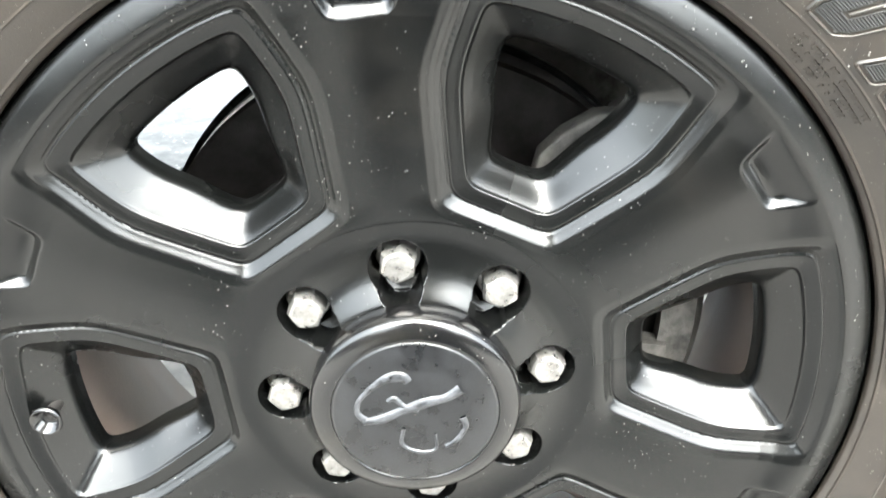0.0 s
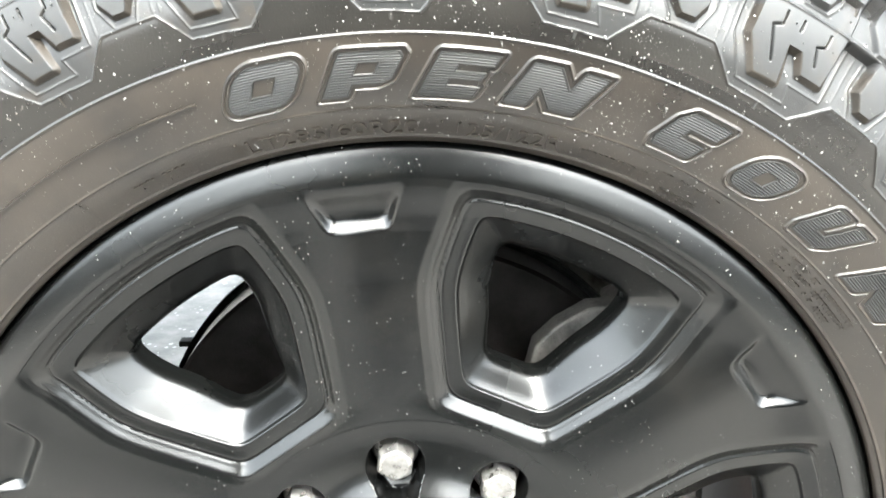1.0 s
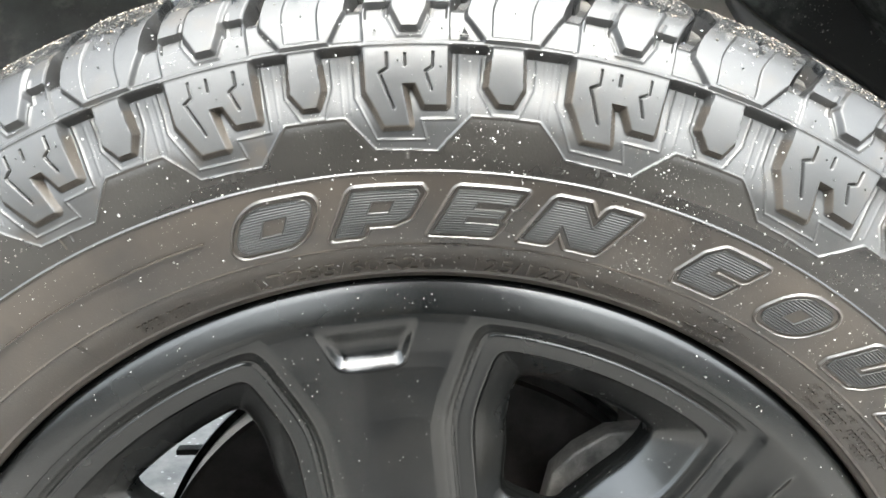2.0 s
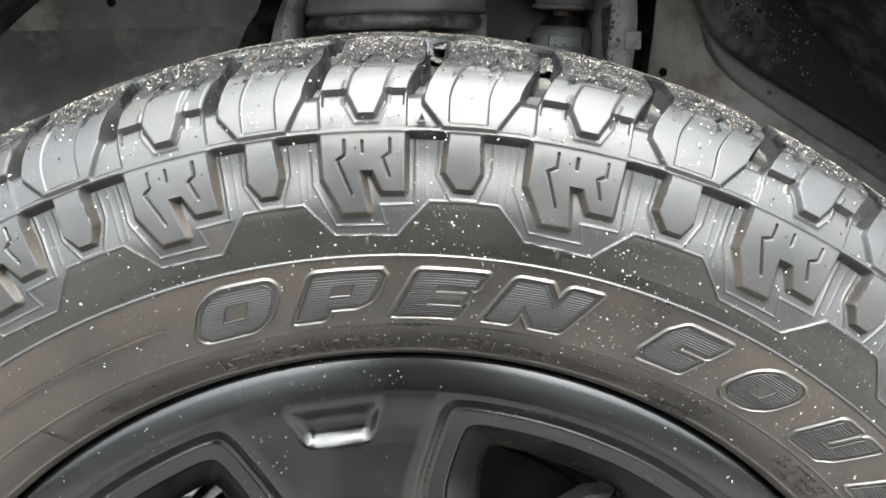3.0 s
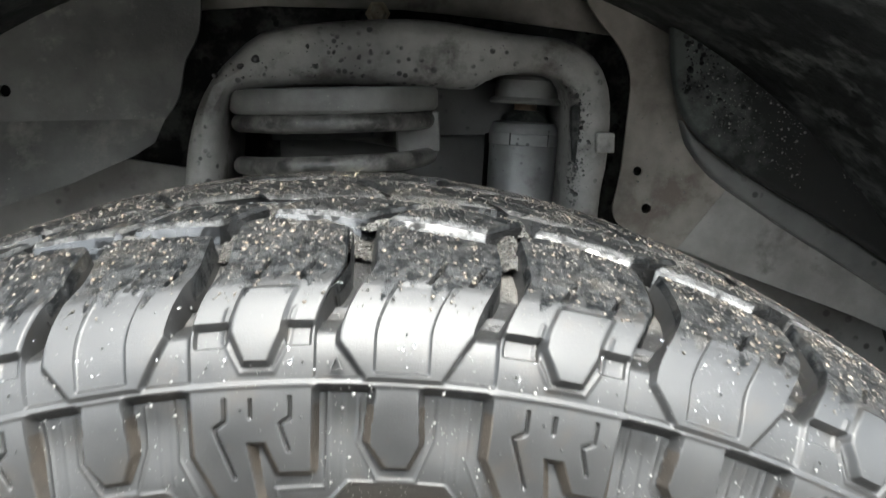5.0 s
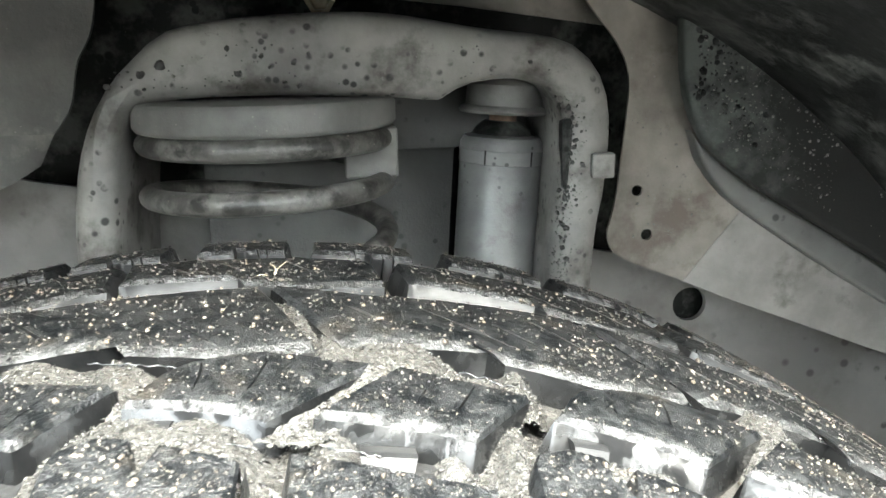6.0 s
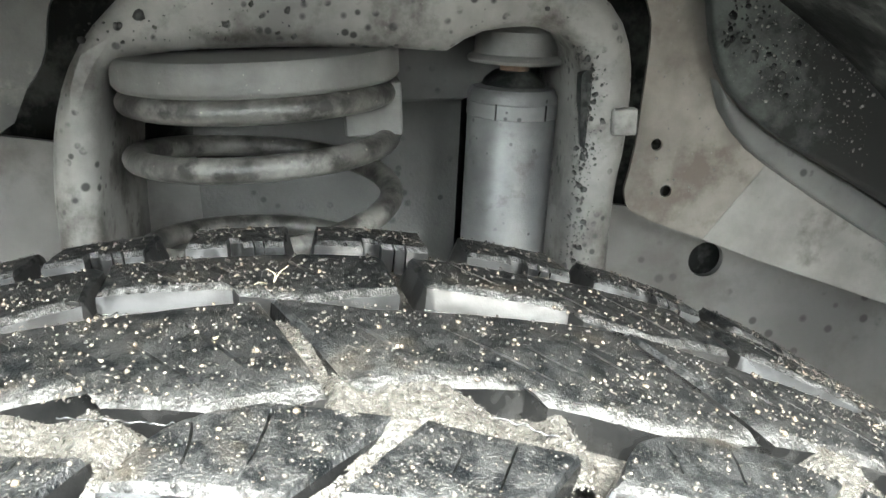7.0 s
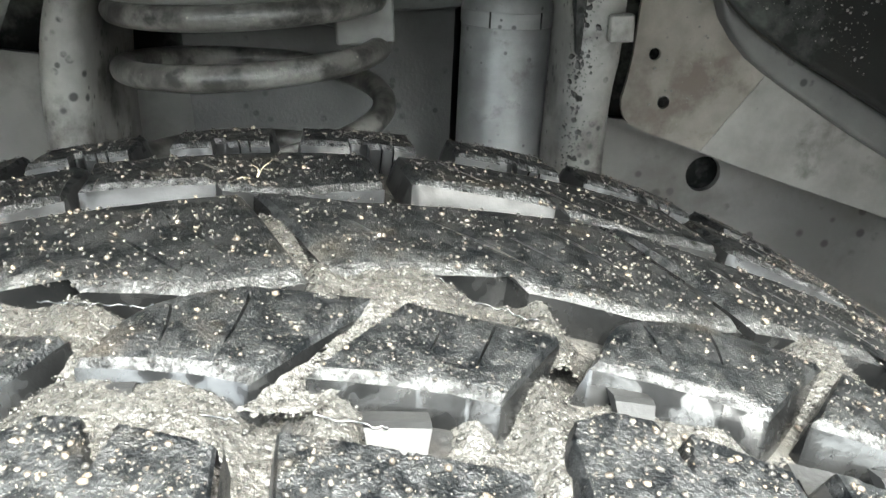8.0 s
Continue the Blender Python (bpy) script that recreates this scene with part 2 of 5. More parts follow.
M_LEFT = material("grey_liner_plastic", (0.1463, 0.1463, 0.138), (0.06271, 0.06271, 0.05993), 12, (0.5, 0.7), bump=0.4, grain=300,
                  specks=((0.2788, 0.2716, 0.2578), 160, 0.12), stain=((0.216, 0.2064, 0.1882), 20, 0.54, 0.68))
# Shade inside the spring tower, put into a darker colour; the flange shares it.
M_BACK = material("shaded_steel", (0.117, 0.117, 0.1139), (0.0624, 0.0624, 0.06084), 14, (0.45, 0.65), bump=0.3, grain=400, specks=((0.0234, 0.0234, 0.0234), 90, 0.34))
M_RUST = material("surface_rust", (0.20, 0.13, 0.085), (0.10, 0.068, 0.05), 120, (0.6, 0.8), bump=0.6, grain=500)
M_BOLT = material("zinc_bolt", (0.45, 0.40, 0.30), (0.25, 0.21, 0.15), 120, (0.35, 0.5), metal=0.7, bump=0.2)
M_GROUND = material("pale_gravel", (0.250, 0.2369, 0.2190), (0.1119, 0.1066, 0.0985), 14, (0.7, 0.9), bump=0.8, grain=120,
                    specks=((0.4475, 0.4343, 0.4050), 60, 0.3))
M_BODY = material("dark_body_paint", (0.020, 0.021, 0.022), (0.015, 0.0155, 0.016), 4, (0.2, 0.3), bump=0.03, grain=300)
M_WALL = material("dark_blocker_wall", (0.030, 0.029, 0.0275), (0.018, 0.0175, 0.0168), 3, (0.7, 0.9), bump=0.4, grain=60)


# ---- mesh helpers ----
def part(name, data, mat, parent=None, label=""):
    """One mesh object from a bmesh or mesh, under parent if given."""
    if isinstance(data, bmesh.types.BMesh):
        me = bpy.data.meshes.new(name)
        bmesh.ops.recalc_face_normals(data, faces=data.faces)
        data.to_mesh(me)
        data.free()
    else:
        me = data
    if not me.materials:
        me.materials.append(mat)
    ob = new(name, me)
    if parent:
        ob.parent = parent
    if label:
        ob["label"] = label
    return ob


def thing(name, at, label, category, group="", kind=""):
    ob = new(name)
    ob.location = at
    ob.empty_display_size = 0.02
    return tagged(ob, label, category, group, kind)


def smooth(me, angle=None):
    me.polygons.foreach_set("use_smooth", [True] * len(me.polygons))
    if angle:
        me.set_sharp_from_angle(angle=radians(angle))
    return me


def grid_mesh(name, pts, keep=None, closed=False):
    """A mesh from an array of rows of points; keep masks its cells; closed joins the last column to the first."""
    rows, cols = pts.shape[:2]
    idx = np.arange(rows * cols).reshape(rows, cols)
    nxt = np.roll(idx, -1, axis=1) if closed else idx[:, 1:]
    cur = idx if closed else idx[:, :-1]
    q = np.stack([cur[:-1], nxt[:-1], nxt[1:], cur[1:]], axis=-1).reshape(-1, 4)
    if keep is not None:
        q = q[keep.reshape(-1)]
    used, inv = np.unique(q, return_inverse=True)
    me = bpy.data.meshes.new(name)
    me.from_pydata(pts.reshape(-1, 3)[used].tolist(), [], inv.reshape(-1, 4).tolist())
    return smooth(me)


def curve_through(points, n):
    """A smooth line of n points through the given ones, by Catmull and Rom, evenly spaced."""
    p = np.array(points, float)
    p = np.vstack([2 * p[0] - p[1], p, 2 * p[-1] - p[-2]])
    out = []
    for i in range(1, len(p) - 2):
        for t in np.linspace(0, 1, 24, endpoint=False):
            a, b, c, d = p[i - 1:i + 3]
            out.append(0.5 * (2 * b + (c - a) * t + (2 * a - 5 * b + 4 * c - d) * t * t + (3 * b - a - 3 * c + d) * t ** 3))
    out.append(p[-2])
    out = np.array(out)
    s = np.r_[0, np.cumsum(np.linalg.norm(np.diff(out, axis=0), axis=1))]
    at = np.linspace(0, s[-1], n)
    return np.stack([np.interp(at, s, out[:, i]) for i in range(out.shape[1])], axis=1), s[-1]


def revolve(name, profile, n=240, y0=0.0):
    """A surface of revolution round the wheel's axis from (radius, y) points, about the origin."""
    a = np.linspace(0, 2 * np.pi, n, endpoint=False)
    pts = np.array([np.stack([r * np.cos(a), np.full(n, y + y0), r * np.sin(a)], axis=1) for r, y in profile])
    return grid_mesh(name, pts, closed=True)


def poly_distance(x, y, poly):
    """Signed distance (minus inside) from arrays x, y to a polygon."""
    best = np.full(x.shape, 1e9)
    inside = np.zeros(x.shape, bool)
    for (ax, ay), (bx, by) in zip(poly, poly[1:] + poly[:1]):
        ex, ey = bx - ax, by - ay
        t = np.clip(((x - ax) * ex + (y - ay) * ey) / (ex * ex + ey * ey + 1e-18), 0, 1)
        best = np.minimum(best, np.hypot(x - ax - t * ex, y - ay - t * ey))
        crosses = ((ay > y) != (by > y)) & (x < (bx - ax) * (y - ay) / (by - ay + 1e-18) + ax)
        inside ^= crosses
    return np.where(inside, -best, best)


def line_distance(x, y, pts):
    """Distance from arrays x, y to an open line of points."""
    best = np.full(x.shape, 1e9)
    for (ax, ay), (bx, by) in zip(pts, pts[1:]):
        ex, ey = bx - ax, by - ay
        t = np.clip(((x - ax) * ex + (y - ay) * ey) / (ex * ex + ey * ey + 1e-18), 0, 1)
        best = np.minimum(best, np.hypot(x - ax - t * ex, y - ay - t * ey))
    return best


def step(x, a, b):
    t = np.clip((x - a) / (b - a), 0, 1)
    return t * t * (3 - 2 * t)


def lump(x, y, z, s, seed=0.0):
    return noise.noise(Vector((x * s + seed, y * s, z * s)))


# ---- ground ----
def sheet(name, size, z, mat):
    n = 40
    g = np.linspace(-1, 1, n)
    g = np.sign(g) * np.abs(g) ** 3 * size
    x, y = np.meshgrid(g, g)
    return part(name, grid_mesh(name, np.stack([x, y, np.full_like(x, z)], axis=-1)), mat)


tagged(sheet("ground", 400.0, C - 0.4262, M_GROUND), "pale weathered concrete ground under the parked truck", "ground", kind="structure")


def box_mesh(a, b, bevel=0.0):
    bm = bmesh.new()
    bmesh.ops.create_cube(bm, size=1)
    for v in bm.verts:
        v.co = [a[i] if v.co[i] < 0 else b[i] for i in range(3)]
    if bevel:
        bmesh.ops.bevel(bm, geom=bm.edges[:], offset=bevel, segments=3, affect="EDGES", profile=0.7)
    return bm


# The truck's body above and behind the wheel, out of view, and added walls behind the camera: plain masses that close
# the place.
truck = new("truck_body")
tagged(truck, "dark painted truck body over the wheel", "truck body", kind="structure")


def fender_mesh():
    """The outer skin with the round wheel opening cut through, and its rolled edge."""
    a = np.radians(np.linspace(0, 180, 61))
    reach = [(0.603, 0.034), (0.600, 0.031), (0.602, 0.027), (0.612, 0.026), (0.64, 0.026)]
    rows = [np.stack([r * np.cos(a), np.full(61, y), C + r * np.sin(a)], axis=1) for r, y in reach]
    far = np.minimum(1.02 / np.maximum(np.abs(np.cos(a)), 1e-6), 0.84 / np.maximum(np.sin(a), 1e-6))
    rows.append(np.stack([far * np.cos(a), np.full(61, 0.026), C + far * np.sin(a)], axis=1))
    rows.append(rows[-1] + np.array([0, 0.06, 0]))
    return grid_mesh("fender", np.array(rows))


part("fender", smooth(fender_mesh(), 40), M_BODY, truck)
for name, a, b in (("hood", (-1.0, 0.06, 1.215), (1.0, 2.0, 1.25)), ("nose", (0.68, 0.05, 0.50), (1.02, 2.0, 1.215)), ("cab", (-3.6, 0.05, 0.60), (-0.68, 1.75, 1.85)),
                   ("floor_pan", (-0.68, 0.64, 0.74), (0.68, 1.6, 1.215))):
    part(name, box_mesh(a, b, 0.012), M_BODY, truck)
# Unseen walls, added so that rim and sidewall reflect something dark.
blocker = part("wall_yard", box_mesh((-9.0, -4.7, C - 0.4262), (9.0, -4.5, 1.45), 0.01), M_WALL)
tagged(blocker, "added unseen dark wall behind the camera that darkens reflections", "wall", kind="structure")
part("wall_return", box_mesh((-0.22, -4.5, C - 0.4262), (0.34, -0.95, 1.75), 0.01), M_WALL, blocker)

# ---- the wheel: tire and black alloy rim turn together ----
wheel = thing("wheel", (0, 0, C), "black alloy truck wheel with a gritty all-terrain tire", "wheel")
SPOKE = 96.0  # direction of the upright spoke, degrees

# Tire: outer line of the cross section, (radius, y) from the bead over the sidewall to the first tread row.
LINE = [(0.2757, 0.002), (0.2768, -0.0015), (0.283, -0.008), (0.296, -0.0185), (0.313, -0.0258), (0.330, -0.0300), (0.345, -0.0312), (0.360, -0.0308),
        (0.3725, -0.0293), (0.3825, -0.0267), (0.3925, -0.0222), (0.4020, -0.0150), (0.4068, -0.0100), (0.4085, -0.0075), (0.4098, -0.0040), (0.4130, 0.0050), (0.4165, 0.0170), (0.4203, 0.0380), (0.4214, 0.0460)]
TL, TLEN = curve_through(LINE, 900)
TS = np.linspace(0, TLEN, len(TL))
TD = np.gradient(TL, axis=0)
TD /= np.linalg.norm(TD, axis=1)[:, None]
TN = np.stack([TD[:, 1] * -1, TD[:, 0]], axis=1)
if TN[500, 1] > 0:
    TN = -TN  # outward: away from the tire


def s_of_r(r):
    """Arc length of the outer line at a radius, on the sidewall."""
    return float(np.interp(r, TL[:, 0], TS))


def tire_points(angle, s, h):
    """Points on the tire's outer line, at angles (radians) and arc lengths, raised by h."""
    r, y = np.interp(s, TS, TL[:, 0]), np.interp(s, TS, TL[:, 1])
    nr, ny = np.interp(s, TS, TN[:, 0]), np.interp(s, TS, TN[:, 1])
    r, y = r + nr * h, y + ny * h
    return np.stack([r * np.cos(angle), y, r * np.sin(angle)], axis=-1)


tire = new("tire")
tire.parent = wheel
tagged(tire, "gritty black all-terrain tire with raised lettering")

# Sidewall from the bead to the lugs, with its thin moulded rings.
s_low = np.linspace(0, s_of_r(0.3365), 200)
ring = np.zeros_like(s_low)
for radius, up, wide in ((0.2795, 0.0007, 0.0008), (0.2957, 0.0006, 0.00045), (0.3300, 0.0009, 0.00055)):
    ring += up * np.exp(-((s_low - s_of_r(radius)) / wide) ** 2)
ang = np.linspace(0, 2 * np.pi, 540, endpoint=False)
AA, SS = np.meshgrid(ang, s_low)
side_mesh = grid_mesh("sidewall", tire_points(AA, SS, np.repeat(ring[:, None], 540, axis=1)), closed=True)
side_mesh.materials.append(M_SIDE)
side_mesh.materials.append(M_BAND_SHADE)
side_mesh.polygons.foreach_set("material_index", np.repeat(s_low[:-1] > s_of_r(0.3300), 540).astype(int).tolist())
part("sidewall", side_mesh, M_SIDE, tire,
     "brown-dusted black rubber sidewall")


def crown(y):
    """Radius of the worn tread at y."""
    return 0.4265 - (0.0065 if y < 0.13 else 0.0052) * ((y - 0.130) / 0.1) ** 2


DEEP = 0.0105  # depth of the tread grooves
floor_line = [(0.3365 + 0.0, -0.0285), (0.36, -0.0270), (0.3825, -0.0205), (0.398, -0.006), (0.4065, 0.014)]
floor_line += [(crown(y) - DEEP, y) for y in np.linspace(0.03, 0.215, 20)]
floor_line += [(0.402, 0.235), (0.385, 0.252), (0.345, 0.262), (0.300, 0.250), (0.272, 0.232)]
part("casing", revolve("casing", floor_line, 480), M_GROOVE, tire, "groove floor packed with pale wet sand")

# Pitches of the tread: each starts at an angle and runs clockwise.
starts = [113.0, 100.3, 87.8, 73.6, 58.0, 43.5]
rest = (43.5 - (113.0 - 360.0)) / 23
starts += [43.5 - rest * (i + 1) for i in range(22)]
PITCHES = [(a, a - b) for a, b in zip(starts, starts[1:] + [starts[0] - 360.0])]

RING_S = s_of_r(0.3825)
EDGE_S = float(np.interp(-0.0050, TL[:, 1][600:], TS[600:]))  # where the side turns into the tread
LUG_W = [(0.56, 0.3825), (0.98, 0.3825), (0.977, 0.358), (0.865, 0.358), (0.815, 0.3668), (0.745, 0.3668), (0.78, 0.3497), (0.65, 0.3496), (0.56, 0.3637)]
LUG_U = [(0.185, 0.3825), (0.315, 0.3825), (0.33, 0.366), (0.295, 0.3595), (0.225, 0.3595), (0.17, 0.366)]
W_LINE = [(0.495, 0.381), (0.495, 0.362), (0.60, 0.3440), (0.876, 0.3435), (0.845, 0.352), (1.03, 0.3522), (1.03, 0.381)]
U_LINE = [(0.135, 0.379), (0.13, 0.365), (0.20, 0.3545), (0.33, 0.3545), (0.385, 0.367), (0.385, 0.379)]
ZIGZAG = [(-0.06, 0.3385), (0.104, 0.3536), (0.435, 0.3536), (0.59, 0.3397), (0.94, 0.3387), (1.104, 0.3536)]
SIPES = [[(0.675, 0.379), (0.675, 0.373), (0.635, 0.371), (0.70, 0.357)], [(0.765, 0.3785), (0.765, 0.374)],
         [(0.905, 0.379), (0.905, 0.3735), (0.868, 0.3715), (0.90, 0.364)]]


def shoulder_block(start, pitch, u0, u1, cell, seed):
    """Part of one pitch of the tire's shoulder, side lugs and outer tread block in one moulding, as a relief of cell metres."""
    wide = radians(pitch) * 0.385
    s0, s1 = s_of_r(0.3355), TLEN
    nu, ns = max(8, int((u1 - u0) * wide / cell)), int((s1 - s0) / cell)
    uu, s = np.meshgrid(np.linspace(u0, u1, nu), np.linspace(s0, s1, ns))
    lean = 0.10 * step(s, EDGE_S - 0.022, EDGE_S + 0.012)
    x, us = uu * wide, uu
    r = np.interp(s, TS, TL[:, 0])

    def sr(poly):
        return [(u * wide, s_of_r(q)) for u, q in poly]

    # below the shoulder ring
    low = s < RING_S
    mud_bounce = np.zeros(r.shape, bool)
    h = -0.0050 * step(r, 0.349, 0.375) * np.clip((RING_S - s) / 0.0024, 0, 1)
    for poly, top, bottom, bevel in ((LUG_W, 0.0004, 0.0028, 0.0026), (LUG_U, 0.0004, 0.0030, 0.0022)):
        for shift in (-1.0, 0.0, 1.0):
            k = np.clip(1 - poly_distance(x, s, sr([(u + shift, q) for u, q in poly])) / bevel, 0, 1)
            level = np.interp(r, [0.349, 0.3825], [bottom, top])
            h = np.where(low, h * (1 - k) + level * k, h)
            mud_bounce |= low & (k > 0.03) & (k < 0.97) & (r < 0.3765)
    for shift in (-1.0, 0.0, 1.0):
        for line in SIPES:
            h -= np.where(low, 0.0013 * step(-line_distance(x, s, sr([(u + shift, q) for u, q in line])), -0.00075, -0.00015), 0)
        for line in (W_LINE, U_LINE, ZIGZAG):
            h += np.where(low, 0.00050 * np.exp(-(line_distance(x, s, sr([(u + shift, q) for u, q in line])) / 0.00042) ** 2), 0)
        for u in (0.035, 0.085, 0.43, 0.47):
            h += np.where(low, 0.00020 * np.exp(-(line_distance(x, s, sr([(u + shift, 0.379), (u + shift, 0.3555)])) / 0.00045) ** 2), 0)
        h += np.where(low, 0.0005 * np.exp(-(line_distance(x, s, sr([(0.765 + shift, 0.3387), (0.765 + shift, 0.330)])) / 0.0005) ** 2), 0)
    # above the ring
    cut = 0.0016 + 0.0080 * step(s, RING_S + 0.42 * (EDGE_S - RING_S), RING_S + 0.72 * (EDGE_S - RING_S))
    high = -cut * step(s, RING_S + 0.0012, RING_S + 0.0028)
    inner = np.interp(uu % 1, [0.0, 0.06, 0.17, 0.33, 0.47, 0.53, 0.58, 0.66, 0.73, 0.865, 0.985], [0.0345, 0.0364, 0.0340, 0.0300, 0.0270, 0.027, 0.0405, 0.0440, 0.0426, 0.0380, 0.0335])
    end = TLEN - 0.0008 - (0.0460 - inner)
    tail = 2 * TLEN

    def su(poly):
        return [(u * wide, q) for u, q in poly]

    sA, sB = s_of_r(0.394), s_of_r(0.3845)
    blocks = [([(0.068, tail), (0.068, sA), (0.150, sB), (0.385, sB), (0.472, s_of_r(0.397)), (0.472, tail)], 0.0012, 0.0014),
              ([(0.563, tail), (0.563, RING_S), (0.985, RING_S), (0.985, tail)], -0.0004, 0.0010),
              ([(0.570, tail), (0.570, s_of_r(0.3990)), (0.978, s_of_r(0.3990)), (0.978, tail)], 0.0014, 0.0012),
              ([(0.706, s_of_r(0.3965)), (0.752, s_of_r(0.3890)), (0.828, s_of_r(0.3890)), (0.868, s_of_r(0.3960)),
                (0.868, s_of_r(0.4065)), (0.706, s_of_r(0.4065))], 0.0028, 0.0016)]
    for shift in (-1.0, 0.0, 1.0):
        for poly, level, bevel in blocks:
            d = poly_distance(x, s, su([(u + shift, q) for u, q in poly]))
            k = np.clip(1 - d / bevel, 0, 1)
            high = high * (1 - k) + np.maximum(high, level) * k
        for lo, hi in ((0.572, 0.690), (0.885, 0.976)):  # shallow pockets under the shelf on both sides of the boss
            pocket = step(us - shift, lo, lo + 0.008) * (1 - step(us - shift, hi - 0.008, hi))
            high -= 0.0016 * pocket * step(s, s_of_r(0.3930), s_of_r(0.3936)) * (1 - step(s, s_of_r(0.3982), s_of_r(0.3988)))
        strip = step(us - shift, 0.172, 0.178) * (1 - step(us - shift, 0.342, 0.348))
        high -= 0.0010 * strip * step(s, sB + 0.001, sB + 0.002) * (1 - step(s, EDGE_S - 0.004, EDGE_S))
        notch = sr([(0.675 + shift, 0.402), (0.675 + shift, 0.3950), (0.732 + shift, 0.3862), (0.848 + shift, 0.3862), (0.90 + shift, 0.3945), (0.90 + shift, 0.402)])
        high += 0.0006 * np.exp(-(line_distance(x, s, notch) / 0.0006) ** 2)
        for u in (0.27, 0.77):  # notch cut into the block from behind
            back_in = np.clip((s - (TLEN - 0.018)) / 0.015, 0, 1)
            high -= 0.008 * back_in ** 0.5 * step(0.0034 * back_in - np.abs(x - (u + shift) * wide), -0.0004, 0.0008)
        for u in (0.27, 0.40, 0.70, 0.86):  # short sipes at the tread's rim
            d = line_distance(x, s, su([(u + shift, EDGE_S - 0.001), (u + shift + 0.015, EDGE_S + 0.010)]))
            high -= 0.0030 * step(-d, -0.0010, -0.0003)
    h = np.where(low, h, high)
    h += 0.00045 * np.exp(-((s - RING_S) / 0.0006) ** 2)
    h -= 0.0092 * step(s, end - 0.0012, end + 0.0014)
    # worn, lumpy tread face
    on_top = step(s, EDGE_S - 0.008, EDGE_S + 0.004)
    rnd = np.random.RandomState(seed)
    bumpy = rnd.rand(ns // 3 + 3, nu // 3 + 3)
    ii, jj = np.meshgrid(np.arange(ns) // 3, np.arange(nu) // 3, indexing="ij")
    h += on_top * 0.00022 * (bumpy[ii, jj] - 0.5)
    angle = np.radians(start - (uu + lean) * pitch)
    me = smooth(grid_mesh("shoulder_block", tire_points(angle, s, h)), 38)
    me.materials.append(M_LUG)
    me.materials.append(M_TREAD)
    me.materials.append(M_BAND_SHADE)
    me.materials.append(M_MUD_BOUNCE)
    worn = (s[:-1, :-1] + 0.004 * np.sin(uu[:-1, :-1] * 37 + seed) + 0.003 * np.sin(uu[:-1, :-1] * 91) > EDGE_S - 0.003) & (h[:-1, :-1] > -0.004)
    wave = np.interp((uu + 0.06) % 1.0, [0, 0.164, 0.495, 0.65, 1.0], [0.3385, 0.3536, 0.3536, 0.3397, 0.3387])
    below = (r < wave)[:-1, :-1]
    me.polygons.foreach_set("material_index", np.where(worn, 1, np.where(mud_bounce[:-1, :-1], 3, np.where(below, 2, 0))).reshape(-1).astype(int).tolist())
    return me


